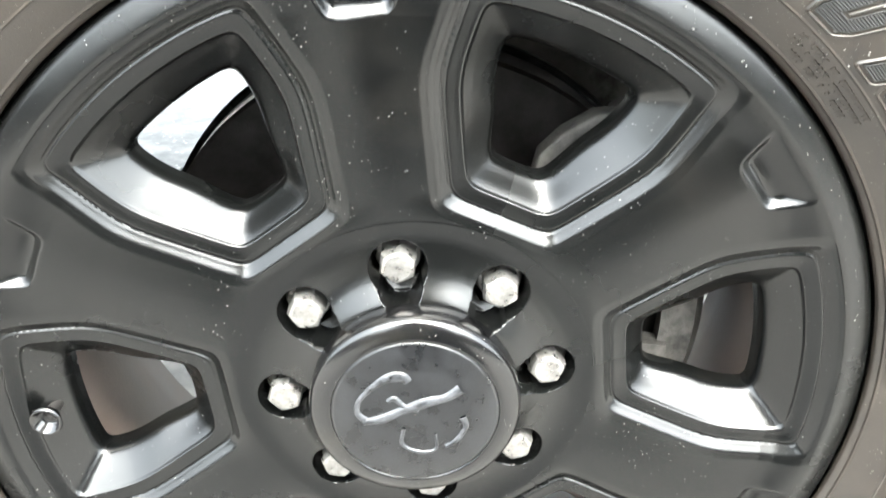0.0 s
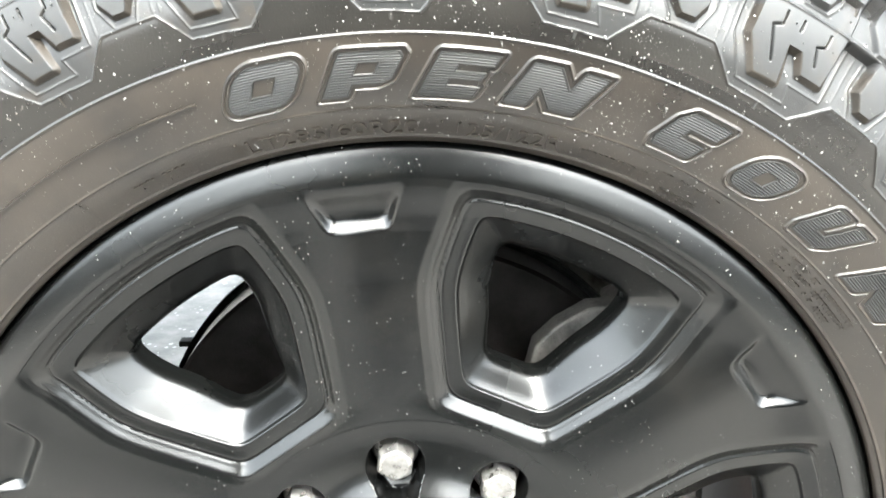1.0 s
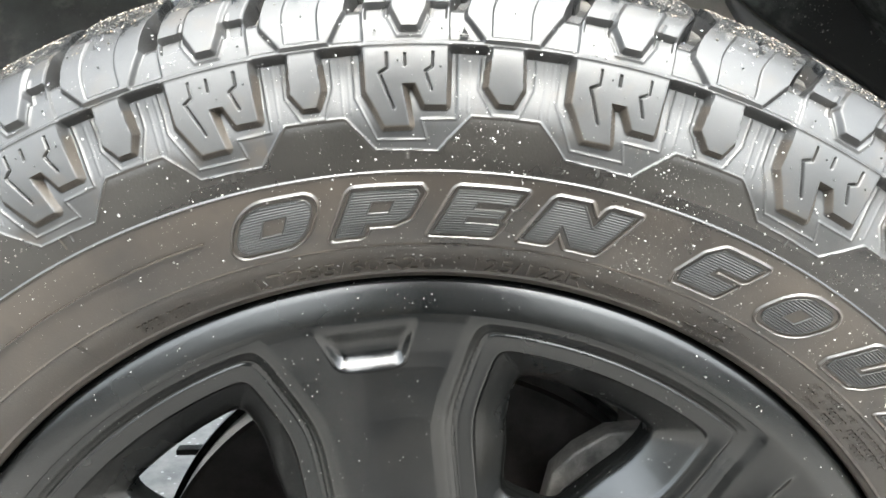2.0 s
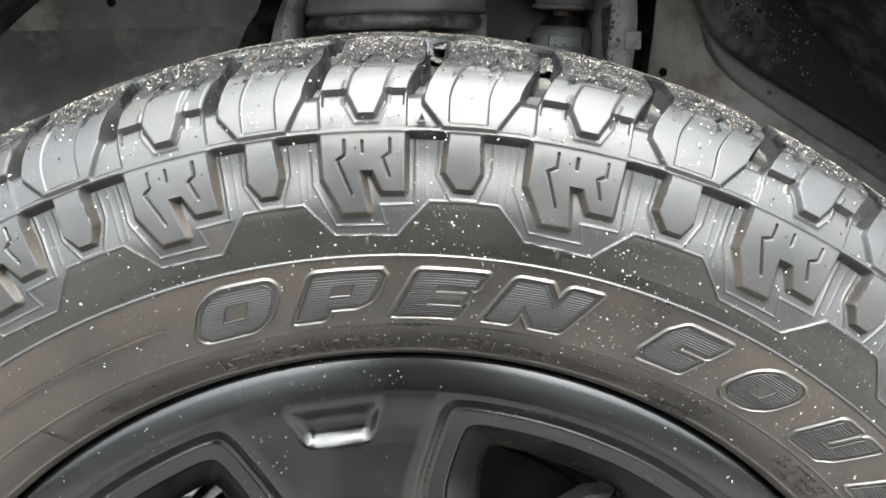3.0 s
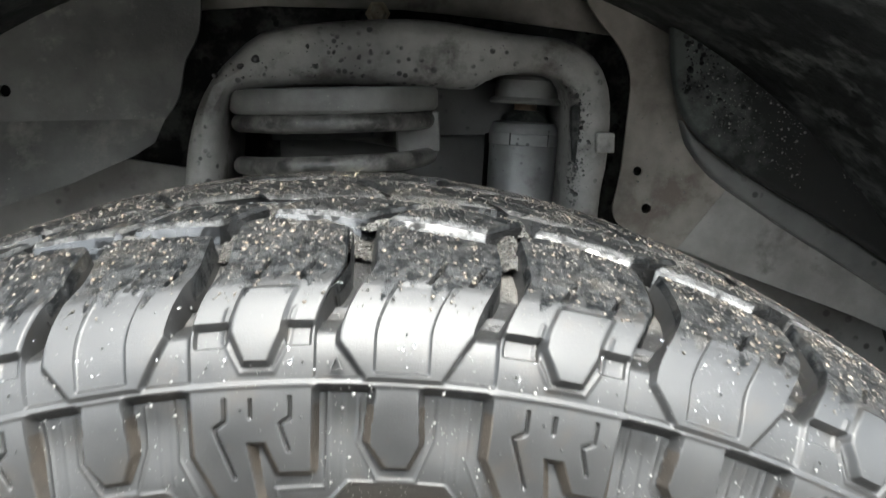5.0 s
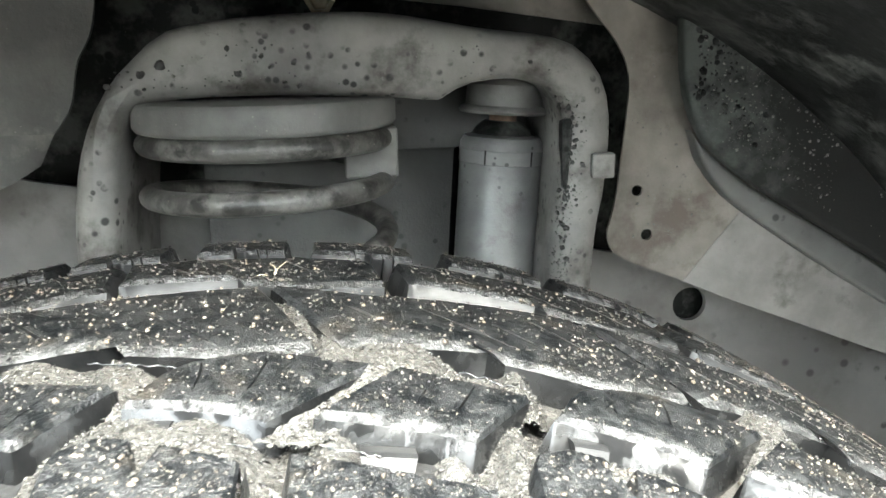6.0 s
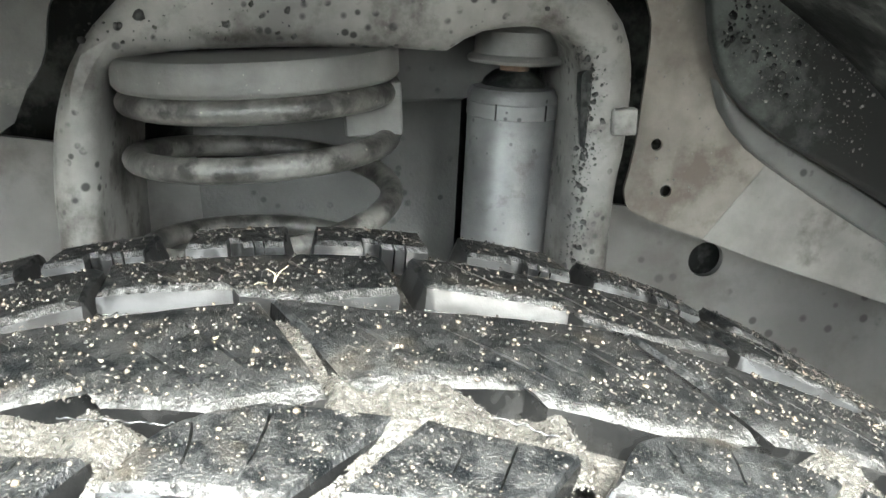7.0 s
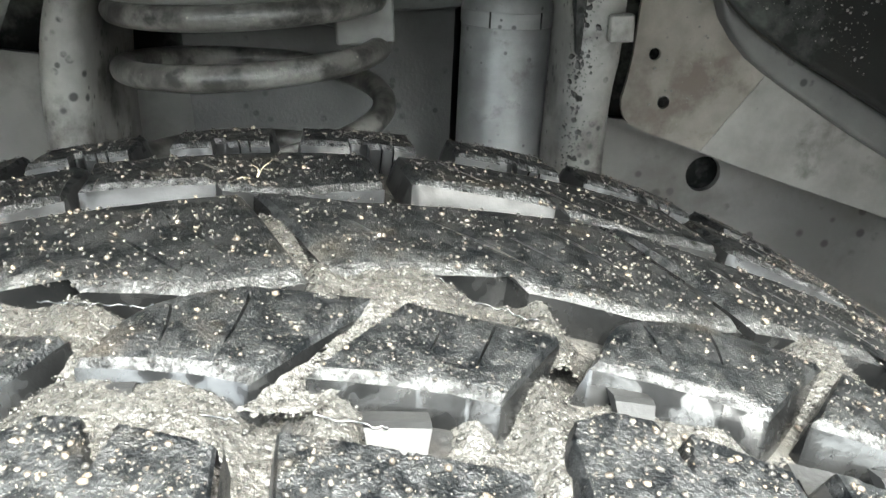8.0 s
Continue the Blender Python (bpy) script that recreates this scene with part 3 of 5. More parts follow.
def tread_block(start, pitch, left, right, front, back, sipes, flare, seed, n=15, lean=0.9):
    """One lug of the tread, cut by sipes. left, right: pitch shares at its front and back; front, back: lines of (share along it, y)."""
    rnd = random.Random(seed)
    p = sorted(set([0, 0.02, 0.98, 1] + [round(i / n, 4) for i in range(1, n)] + [round(q + d, 4) for q in sipes for d in (-0.007, 0.0, 0.007)]
                   + [round(q, 4) for q, _ in front + back]))
    q = [0, 0.065, 0.13, 0.26, 0.38, 0.5, 0.62, 0.74, 0.87, 0.96, 1]
    bm = bmesh.new()
    rows = []
    for j, b in enumerate(q):
        row = []
        for i, a in enumerate(p):
            lo, hi = left[0] + (left[1] - left[0]) * b, right[0] + (right[1] - right[0]) * b
            u = lo + (hi - lo) * (a - 1.3 * lean * (b - 0.5) * a * (1 - a))
            y = np.interp(a, *zip(*front)) * (1 - b) + np.interp(a, *zip(*back)) * b
            edge = i in (0, len(p) - 1) or j in (0, len(q) - 1)
            near_edge = i in (1, len(p) - 2) or j in (1, len(q) - 2)
            r = crown(y) - (0.0020 if edge else 0.0003 if near_edge else 0) + rnd.uniform(-1, 1) * 0.00014
            if any(abs(a - c) < 0.004 for c in sipes) and 3 + (seed + i) % 3 <= j <= 5 + (seed * 3 + i) % 3:
                r -= 0.0055
            t = radians(start - u * pitch)
            row.append(bm.verts.new((r * math.cos(t), y, r * math.sin(t))))
        rows.append(row)
    for a, b in zip(rows, rows[1:]):
        for i in range(len(p) - 1):
            bm.faces.new((a[i], a[i + 1], b[i + 1], b[i]))
    rim = rows[0] + [r[-1] for r in rows[1:]] + rows[-1][-2::-1] + [r[0] for r in rows[-2:0:-1]]
    fore, aft = set(rows[0]), set(rows[-1])
    steep = {v for v, a in zip(rows[0], p) if len(front) > 3 and 0.33 < a < 0.60}
    mid = sum((v.co for v in rim), Vector()) / len(rim)
    foot, tops = [], len(bm.faces)
    for v in rim:
        out = Vector((0, -1, 0)) if v in fore else Vector((0, 1, 0)) if v in aft else (v.co - mid) * 0.5
        r = math.hypot(v.co.x, v.co.z)
        base = crown(v.co.y) - DEEP - 0.001
        c = Vector((v.co.x * base / r, v.co.y, v.co.z * base / r)) + out.normalized() * flare * (0.4 if v in steep else 1)
        foot.append(bm.verts.new(c))
    for i in range(len(rim)):
        k = (i + 1) % len(rim)
        bm.faces.new((rim[i], rim[k], foot[k], foot[i]))
    me = bpy.data.meshes.new("tread_block")
    for k, f in enumerate(bm.faces):
        front_edge = k < len(p) - 1 or tops - len(p) < k < tops
        f.material_index = 1 if k >= tops else 2 if front_edge else 0
    bmesh.ops.recalc_face_normals(bm, faces=bm.faces)
    bm.to_mesh(me)
    me.materials.append(M_TREAD)
    me.materials.append(M_WET_LIT if front[0][1] > 0.15 else M_WET)
    me.materials.append(M_EDGE)
    bm.free()
    return smooth(me, 35)


def stone_bar(a, wide, y):
    """A small raised bar with a slanted face that throws stones out of the groove."""
    bm = bmesh.new()
    rings = []
    for r, out, share in ((crown(y) - DEEP - 0.001, -0.0100, 0.62), (crown(y) - 0.0036, -0.0010, 1.0), (crown(y) - 0.0032, 0.0006, 1.0), (crown(y) - 0.0040, 0.0050, 1.0)):
        rings.append([bm.verts.new((r * math.cos(t), y + out, r * math.sin(t))) for t in (radians(a + wide * share / 2), radians(a), radians(a - wide * share / 2))])
    for lo, hi in zip(rings, rings[1:]):
        for i in range(2):
            bm.faces.new((lo[i], lo[i + 1], hi[i + 1], hi[i]))
    for i in (0, 2):
        bm.faces.new([g[i] for g in rings])
    return bm


# Front of the far row: a long face, a deep pocket, two small teeth between cuts, a long face.
NOTCHED = [(0, 0.2065), (0.30, 0.2055), (0.306, 0.2125), (0.440, 0.2120), (0.446, 0.2050), (0.545, 0.2045), (0.549, 0.2080), (0.561, 0.2080), (0.565, 0.2045),
           (0.660, 0.2043), (0.664, 0.2080), (0.682, 0.2080), (0.686, 0.2042), (1, 0.2035)]
# Tread rows behind the shoulder: left and right ends, front and back lines, sipes.
ROWS_OF_LUGS = [
    ((0.21, 0.42), (0.56, 0.73), [(0, 0.0515), (1, 0.0445)], [(0, 0.0785), (0.5, 0.0735), (1, 0.0688)], (0.42, 0.7), 0.0022),
    ((0.765, 0.825), (1.125, 1.415), [(0, 0.0590), (1, 0.0500)], [(0, 0.0690), (0.16, 0.0765), (0.35, 0.0815), (0.6, 0.0850), (1, 0.0790)], (0.3, 0.62), 0.0032),
    ((0.265, 0.055), (1.24, 1.03), [(0, 0.0905), (0.06, 0.0925), (0.29, 0.0962), (0.32, 0.0888), (0.63, 0.0820), (1, 0.0882)],
     [(0, 0.145), (0.4, 0.137), (0.75, 0.139), (1, 0.143)], (0.16, 0.3, 0.47, 0.62, 0.8), 0.0016),
    ((0.50, 0.47), (1.47, 1.44), [(0, 0.160), (0.32, 0.1565), (0.345, 0.150), (0.57, 0.1425), (0.73, 0.1485), (1, 0.1530)], [(0, 0.190), (0.5, 0.188), (1, 0.189)], (0.2, 0.45, 0.7), 0.0028),
    ((0.165, 0.165), (0.555, 0.555), NOTCHED, [(0, 0.234), (1, 0.234)], (0.38,), 0.0024),
    ((0.70, 0.70), (1.075, 1.075), NOTCHED, [(0, 0.234), (1, 0.234)], (0.38,), 0.0024),
]
shared = {}
for i, (start, pitch) in enumerate(PITCHES):
    near = start > 40 or start < -200
    fine = near and (start < 165) and (start > 40 or start < -205)
    for kind, (u0, u1) in enumerate(((-0.015 + 0.0, 0.518), (0.518, 0.985))):
        if near:
            ob = part("shoulder_block", shoulder_block(start, pitch, u0, u1, 0.00048 if fine else 0.0020, i), M_LUG, tire)
        else:
            if ("s", kind) not in shared:
                shared["s", kind] = shoulder_block(0.0, rest, u0, u1, 0.0022, 7)
            ob = part("shoulder_block", shared["s", kind], M_LUG, tire)
            ob.rotation_euler = (0, -radians(start), 0)
    if near:
        part("stone_bar", stone_bar(start - 0.37 * pitch, 1.7, 0.0405), M_STONEBAR, tire)
        part("stone_bar", stone_bar(start - 0.845 * pitch, 1.2, 0.0525), M_STONEBAR, tire)
    for kind, spec in enumerate(ROWS_OF_LUGS):
        if near:
            part("tread_block", tread_block(start, pitch, *spec, seed=i * 10 + kind), M_TREAD, tire)
        else:
            if ("t", kind) not in shared:
                shared["t", kind] = tread_block(0.0, rest, *spec, seed=kind, n=6)
            part("tread_block", shared["t", kind], M_TREAD, tire).rotation_euler = (0, -radians(start), 0)

# ---- lettering moulded into the sidewall ----
def glyph_triangles(text):
    """Flat triangles of the built-in font, with the text's box."""
    data = bpy.data.curves.new("glyphs", "FONT")
    data.body = text
    ob = new("glyphs", data)
    me = bpy.data.meshes.new_from_object(ob.evaluated_get(bpy.context.evaluated_depsgraph_get()))
    bpy.data.objects.remove(ob)
    bpy.data.curves.remove(data)
    return me


# Bold block letters as shapes in a unit box: an outline, its holes, and how round its corners are.
GLYPHS = {
    "O": ([(0, 0), (1, 0), (1, 1), (0, 1)], [[(0.36, 0.34), (0.64, 0.34), (0.64, 0.66), (0.36, 0.66)]], 0.0085),
    "P": ([(0, 0), (0.40, 0), (0.40, 0.28), (0.86, 0.28), (1, 0.40), (1, 0.90), (0.92, 1), (0, 1)], [[(0.38, 0.52), (0.66, 0.52), (0.66, 0.74), (0.38, 0.74)]], 0.0008),
    "E": ([(0, 0), (1, 0), (1, 0.25), (0.42, 0.25), (0.42, 0.41), (0.94, 0.41), (0.94, 0.59), (0.42, 0.59), (0.42, 0.75), (1, 0.75), (1, 1), (0, 1)], [], 0.0004),
    "N": ([(0, 0), (0.32, 0), (0.32, 0.46), (0.64, 0), (1, 0), (1, 1), (0.68, 1), (0.68, 0.54), (0.36, 1), (0, 1)], [], 0.0004),
    "C": ([(0.12, 0), (1, 0), (1, 0.36), (0.40, 0.36), (0.40, 0.64), (1, 0.64), (1, 1), (0.12, 1), (0, 0.80), (0, 0.20)], [], 0.0006),
    "U": ([(0.12, 0), (0.88, 0), (1, 0.20), (1, 1), (0.66, 1), (0.66, 0.32), (0.36, 0.32), (0.36, 1), (0, 1), (0, 0.20)], [], 0.0006),
    "T": ([(0.32, 0), (0.68, 0), (0.68, 0.70), (1, 0.70), (1, 1), (0, 1), (0, 0.70), (0.32, 0.70)], [], 0.0004),
    "R": ([(0, 0), (0.38, 0), (0.38, 0.28), (0.48, 0.28), (0.64, 0), (1, 0), (0.84, 0.34), (1, 0.46), (1, 0.90), (0.92, 1), (0, 1)],
          [[(0.38, 0.52), (0.66, 0.52), (0.66, 0.74), (0.38, 0.74)]], 0.0006),
    "Y": ([(0.32, 0), (0.68, 0), (0.68, 0.40), (1, 1), (0.64, 1), (0.5, 0.64), (0.36, 1), (0, 1), (0.32, 0.40)], [], 0.0004),
}


def letter(char, left, right, low, high):
    """One large bold slanted letter with a hatched raised face inside a thin moulded outline, between two angles and two radii."""
    outline, holes, soft = GLYPHS[char]
    mid = (low + high) / 2
    slant, moat = 0.50, 0.0024
    tall = s_of_r(high) - s_of_r(low)
    wide = radians(left - right) * mid - slant * tall
    cell = 0.00025
    gx, gy = np.meshgrid(np.arange(-0.002, wide + slant * tall + 0.002, cell), np.arange(-0.002, tall + 0.002, cell))
    px = gx - slant * gy

    def placed(poly, inset):
        return [(moat + inset + u * (wide - 2 * (moat + inset)), moat + inset + v * (tall - 2 * (moat + inset))) for u, v in poly]

    d = poly_distance(px, gy, placed(outline, soft)) - soft
    around = d - moat
    for hole in holes:
        d = np.maximum(d, -poly_distance(px, gy, placed(hole, 0.0)))
    h = 0.0012 * np.exp(-((around + 0.0003) / 0.00058) ** 2) - 0.0005 * step(-around, 0.0006, 0.0012)
    face = step(-d, -0.0001, 0.0004)
    hatch = 0.00045 * step(np.abs(((gy / 0.00125 + 0.1) % 1.0) - 0.5), 0.10, 0.36) * step(-d, 0.0007, 0.0010)
    h = h * (1 - face) + face * (0.00080 - hatch)
    angle = np.radians(left) - gx / mid
    keep = around < 0.0012
    keep = keep[:-1, :-1] & keep[1:, :-1] & keep[:-1, 1:] & keep[1:, 1:]
    pts = tire_points(angle, s_of_r(low) + gy, h + 0.00008)
    me = smooth(grid_mesh("letter", pts, keep), 60)
    me.materials.append(M_LETTER)
    me.materials.append(M_SIDE)
    me.polygons.foreach_set("material_index", (d[:-1, :-1] > 0.0002)[keep].astype(int).tolist())
    part("letter", me, M_LETTER, tire, "raised outlined letter with a hatched face")


for char, left, right in (("O", 106.3, 97.0), ("P", 97.8, 88.9), ("E", 89.6, 81.2), ("N", 82.0, 72.2), ("C", 68.6, 61.0), ("O", 60.6, 53.0), ("U", 52.5, 45.2),
                          ("N", 44.6, 35.2), ("T", 34.4, 27.4), ("R", 27.2, 19.4), ("Y", 18.4, 10.6)):
    letter(char, left, right, 0.2995, 0.3248)


def small_text(text, left, right, low, high):
    """Fine moulded writing along the bead."""
    me = glyph_triangles(text)
    co = np.array([v.co for v in me.vertices])
    lo, hi = co.min(axis=0), co.max(axis=0)
    bm = bmesh.new()
    bm.from_mesh(me)
    bpy.data.meshes.remove(me)
    top = bmesh.ops.extrude_face_region(bm, geom=bm.faces[:])
    raised = {v for v in top["geom"] if isinstance(v, bmesh.types.BMVert)}
    for v in bm.verts:
        f = (v.co.x - lo[0]) / (hi[0] - lo[0])
        g = (v.co.y - lo[1]) / (hi[1] - lo[1])
        a = radians(left + (right - left) * f)
        v.co = Vector(tire_points(np.array(a), np.array(s_of_r(low) + g * (s_of_r(high) - s_of_r(low))), 0.0009 if v in raised else -0.0004))
    return part("size_marking", bm, M_SIDE, tire, "small raised size marking")


small_text("LT285/60R20", 105.3, 88.6, 0.2815, 0.2885)
small_text("125/122R", 84.8, 74.6, 0.2815, 0.2885)


def moulded_bar(left, right, low, high, up=0.0007):
    """A plain raised bar on the sidewall, for writing that cannot be read and for thin moulded lines."""
    n = max(2, int(abs(left - right) * 3))
    a = np.radians(np.linspace(left, right, n))
    s = np.array([s_of_r(low), s_of_r(low), s_of_r(high), s_of_r(high)])
    h = np.array([-0.0004, up, up, -0.0004])
    pts = np.stack([tire_points(a, np.full(n, s[i]), np.full(n, h[i])) for i in range(4)])
    return part("moulded_line", smooth(grid_mesh("moulded_line", pts), 40), M_SIDE, tire)


rnd = random.Random(5)
for first, last, low, high in ((117.0, 110.6, 0.2830, 0.2880), (72.6, 66.0, 0.2815, 0.2870), (64.5, 58.0, 0.2860, 0.2910), (63.5, 58.5, 0.2785, 0.2830),
                               (50.0, 38.0, 0.2900, 0.2925), (50.0, 38.0, 0.2860, 0.2885), (49.0, 39.0, 0.2820, 0.2845)):
    a = first
    while a > last:
        w = rnd.uniform(0.25, 0.5) if high - low > 0.004 else rnd.uniform(0.15, 0.3)
        moulded_bar(a, a - w, low + rnd.uniform(0, 0.001), high)
        a -= w + rnd.choice((0.2, 0.25, 0.3, 0.9))
moulded_bar(143.0, 107.4, 0.3124, 0.3132, 0.0011)
for a, low, high in ((116.7, 0.2960, 0.3392), (122.0, 0.2800, 0.2958), (86.4, 0.2815, 0.2885), (106.2, 0.2815, 0.2885)):
    moulded_bar(a + 0.08, a - 0.08, low, high, 0.0011)


# Small triangle that points to the wear bars.
wear = [Vector(tire_points(np.array(radians(a)), np.array(s_of_r(q)), 0.0)) for a, q in ((87.26, 0.3864), (86.76, 0.3864), (87.01, 0.3903))]
bm = bmesh.new()
for i in range(3):
    p, q = wear[i], wear[(i + 1) % 3]
    side = (q - p).cross(Vector((0, 1, -0.3))).normalized() * 0.00025
    out = Vector((0, -0.0007, 0.0002))
    low = [bm.verts.new(v - out) for v in (p - side, p + side, q + side, q - side)]
    top = [bm.verts.new(v + out) for v in (p - side, p + side, q + side, q - side)]
    bm.faces.new(top)
    for k in range(4):
        bm.faces.new((low[k], low[(k + 1) % 4], top[(k + 1) % 4], top[k]))
part("wear_mark", bm, M_LUG, tire, "small raised triangle mark")


# ---- black alloy rim ----
rim = new("rim")
rim.parent = wheel
tagged(rim, "satin black six-spoke alloy rim with pale spatter")


def face_y(r):
    """Depth of the spokes' face at a radius."""
    return np.interp(r, [0.112, 0.12, 0.20, 0.228, 0.246, 0.253, 0.2575], [0.0155, 0.01455, 0.0065, 0.0030, -0.0002, -0.0013, -0.0019])


def window_depth(r, a):
    """How far a point of a sector (radius, degrees from the spoke) lies inside the outline of the nearest window."""
    w = np.radians(30 - np.abs(a))
    x, y = np.abs(r * np.sin(w)), r * np.cos(w)

    def edge(ax, ay, bx, by):
        ex, ey = bx - ax, by - ay
        return ((bx - x) * ey - (by - y) * ex) / math.hypot(ex, ey)

    sides = [y - 0.1165, edge(0.0350, 0.1165, 0.0725, 0.1840), edge(0.0725, 0.1840, 0.0775, 0.2404), 0.2542 - r]
    k = 0.0028
    d = -k * np.log(sum(np.exp(-np.clip(v, -0.05, 0.2) / k) for v in sides))
    return d + 0.006 * (1 - step(r, 0.135, 0.185)) * step(d, 0.015, 0.028)  # the hole reaches closer to the hub


FINE_D = np.linspace(-0.01, 0.06, 700)
BOWL = np.interp(FINE_D, [0.0160, 0.0175, 0.0225, 0.0275, 0.0310, 0.0335, 0.0355, 0.0400], [0, 0.0011, 0.0050, 0.0092, 0.0124, 0.0150, 0.0190, 0.0380])
SOFT = np.exp(-(np.arange(-40, 41) / 9.0) ** 2)
BOWL = np.convolve(np.pad(BOWL, 40, mode="edge"), SOFT / SOFT.sum(), mode="valid")


def spoke_surface(r, a):
    """Depth inside the window's outline and y of the spoke's face at a radius and degrees from its middle."""
    t = np.radians(a)
    d = window_depth(r, a)
    depth = 0.0008 * step(d, -0.0060, -0.0004) + 0.0034 * step(d, -0.0012, 0.0056) + 0.0011 * np.exp(-((d - 0.0062) / 0.0010) ** 2) + 0.0007 * step(d, 0.0070, 0.0150) + 0.0014 * step(d, 0.0155, 0.0172)
    depth = depth + np.interp(d, FINE_D, BOWL)
    # the shallow trapezoid near the spoke's end
    px, py = np.abs(r * np.sin(t)), r * np.cos(t)
    e = np.hypot(0.0095, 0.024)
    side = ((0.0165 - px) * 0.024 + (py - 0.2275) * 0.0095) / e
    corner = (py - 0.2275) * 0.75 + side * 0.66 - 0.0012
    k = 0.0011
    dn = -k * np.log(sum(np.exp(-np.clip(v, -0.03, 0.03) / k) for v in ((py - 0.2275) * 0.62, side, corner, (0.2555 - py) * 0.35)))
    depth = depth + 0.0056 * step(dn, 0.0, 0.0056)
    round_face = 0.0020 * (0.5 - 0.5 * np.cos(np.pi * np.minimum(px, 0.036) / 0.036)) * (1 - step(r, 0.235, 0.254)) * step(r, 0.112, 0.13)
    return d, face_y(r) + depth + round_face


def spoke_sector():
    """A sixth of the rim's face: one spoke with half a window on both sides, the windows cut through, about the +z direction."""
    nr, na = 290, 311
    r, a = np.meshgrid(np.linspace(0.111, 0.2575, nr), np.linspace(-30, 30, na), indexing="ij")
    t = np.radians(a)
    d, yy = spoke_surface(r, a)
    keep = d < 0.0346
    keep = keep[:-1, :-1] & keep[1:, :-1] & keep[:-1, 1:] & keep[1:, 1:]
    me = grid_mesh("spoke", np.stack([r * np.sin(t), yy, r * np.cos(t)], axis=-1), keep)
    bm = bmesh.new()
    bm.from_mesh(me)
    cut = [e for e in bm.edges if e.is_boundary and all(0.115 < math.hypot(v.co.x, v.co.z) < 0.2555 for v in e.verts)
           and not all(abs(abs(math.degrees(math.atan2(v.co.x, v.co.z))) - 30) < 0.01 for v in e.verts)]
    for v in {v for e in cut for v in e.verts}:  # draw the cut's edge onto one smooth line
        for _ in range(3):
            q, b = math.hypot(v.co.x, v.co.z), math.degrees(math.atan2(v.co.x, v.co.z))
            e = math.degrees(0.0005 / q)
            fixed = abs(abs(b) - 30) < 0.01
            now = float(window_depth(q, b))
            gr = (float(window_depth(q + 0.0005, b)) - now) / 0.0005
            ga = 0.0 if fixed else (float(window_depth(q, b + e)) - now) / 0.0005
            g = gr * gr + ga * ga
            if g > 0.05:
                move = max(-0.0012, min(0.0016, (0.0352 - now) / g))
                q, b = q + gr * move, b + math.degrees(ga * move / q)
                v.co = (q * math.sin(radians(b)), float(spoke_surface(q, b)[1]), q * math.cos(radians(b)))
    for grow in (0.005, 0.007):
        made = bmesh.ops.extrude_edge_only(bm, edges=cut)["geom"]
        for v in made:
            if isinstance(v, bmesh.types.BMVert):
                v.co.y += grow
        cut = [e for e in made if isinstance(e, bmesh.types.BMEdge) and e.is_boundary 
               and all(v in made for v in e.verts)]
    bmesh.ops.recalc_face_normals(bm, faces=bm.faces)
    bm.to_mesh(me)
    bm.free()
    return smooth(me, 50)


spoke = spoke_sector()
for i in range(6):
    ob = part("spoke", spoke, M_RIM, rim)
    ob.rotation_euler = (0, radians(90 - SPOKE + 60 * i), 0)
lip = [(0.2560, 0.0), (0.2572, -0.0018), (0.2588, -0.0020), (0.2605, -0.0018), (0.2645, -0.0009), (0.2690, 0.0003), (0.2722, 0.0013), (0.2738, 0.0025), (0.2748, 0.0045), (0.2752, 0.0080), (0.2720, 0.0120), (0.262, 0.0145)]
part("lip", smooth(revolve("lip", lip, 480), 30), M_RIM, rim)
part("barrel", revolve("barrel", [(0.2560, 0.0), (0.2500, 0.012), (0.2440, 0.030), (0.2380, 0.050), (0.2330, 0.080), (0.2340, 0.130), (0.2440, 0.165), (0.2520, 0.205),
                                  (0.2720, 0.210), (0.2745, 0.215)], 240), M_BARREL, rim, "brown-dusted inside of the barrel")
part("spoke_backing", revolve("spoke_backing", [(0.050, 0.060), (0.110, 0.062), (0.131, 0.066)], 120), M_BARREL, rim)


def hub_face():
    """The glossy hub with eight scalloped pockets for the nuts."""
    nr, na = 105, 800
    r, a = np.meshgrid(np.linspace(0.058, 0.1125, nr), np.radians(np.linspace(0, 360, na, endpoint=False)), indexing="ij")
    y = np.interp(r, [0.058, 0.065, 0.069, 0.073, 0.077, 0.082, 0.090, 0.097, 0.102, 0.1065, 0.1115], [0.0042, 0.0056, 0.0080, 0.0106, 0.0128, 0.0147, 0.0165, 0.0171, 0.0169, 0.0163, 0.0155])
    kernel = np.exp(-(np.arange(-12, 13) / 3.5) ** 2)
    y = np.apply_along_axis(lambda c: np.convolve(np.pad(c, 12, mode="edge"), kernel / kernel.sum(), mode="valid"), 0, y)
    sector = np.radians(45)
    b = (a + sector / 2) % sector - sector / 2
    px, py = r * np.sin(b), r * np.cos(b)
    pocket = np.hypot(px, py - 0.0826) - 0.0168
    t = np.clip((0.0826 - py) / 0.020, 0, 1)
    slot = np.hypot(px, py - np.clip(py, 0.0680, 0.0826)) - (0.0160 - 0.0055 * t)
    d = np.minimum(pocket, slot)
    inner = np.where(pocket < 0, 0.041, 0.0270 + 0.014 * np.clip((py - 0.062) / 0.02, 0, 1))
    k = 1 - step(d, -0.0022, 0.0006)
    y = y * (1 - k) + np.maximum(inner, y) * k
    return smooth(grid_mesh("hub", np.stack([r * np.sin(a), y, r * np.cos(a)], axis=-1), closed=True), 50)


NUTS = 96.4  # direction of the topmost nut, degrees
hub = part("hub", hub_face(), M_RIM, rim, "glossy black hub with pockets for the nuts")
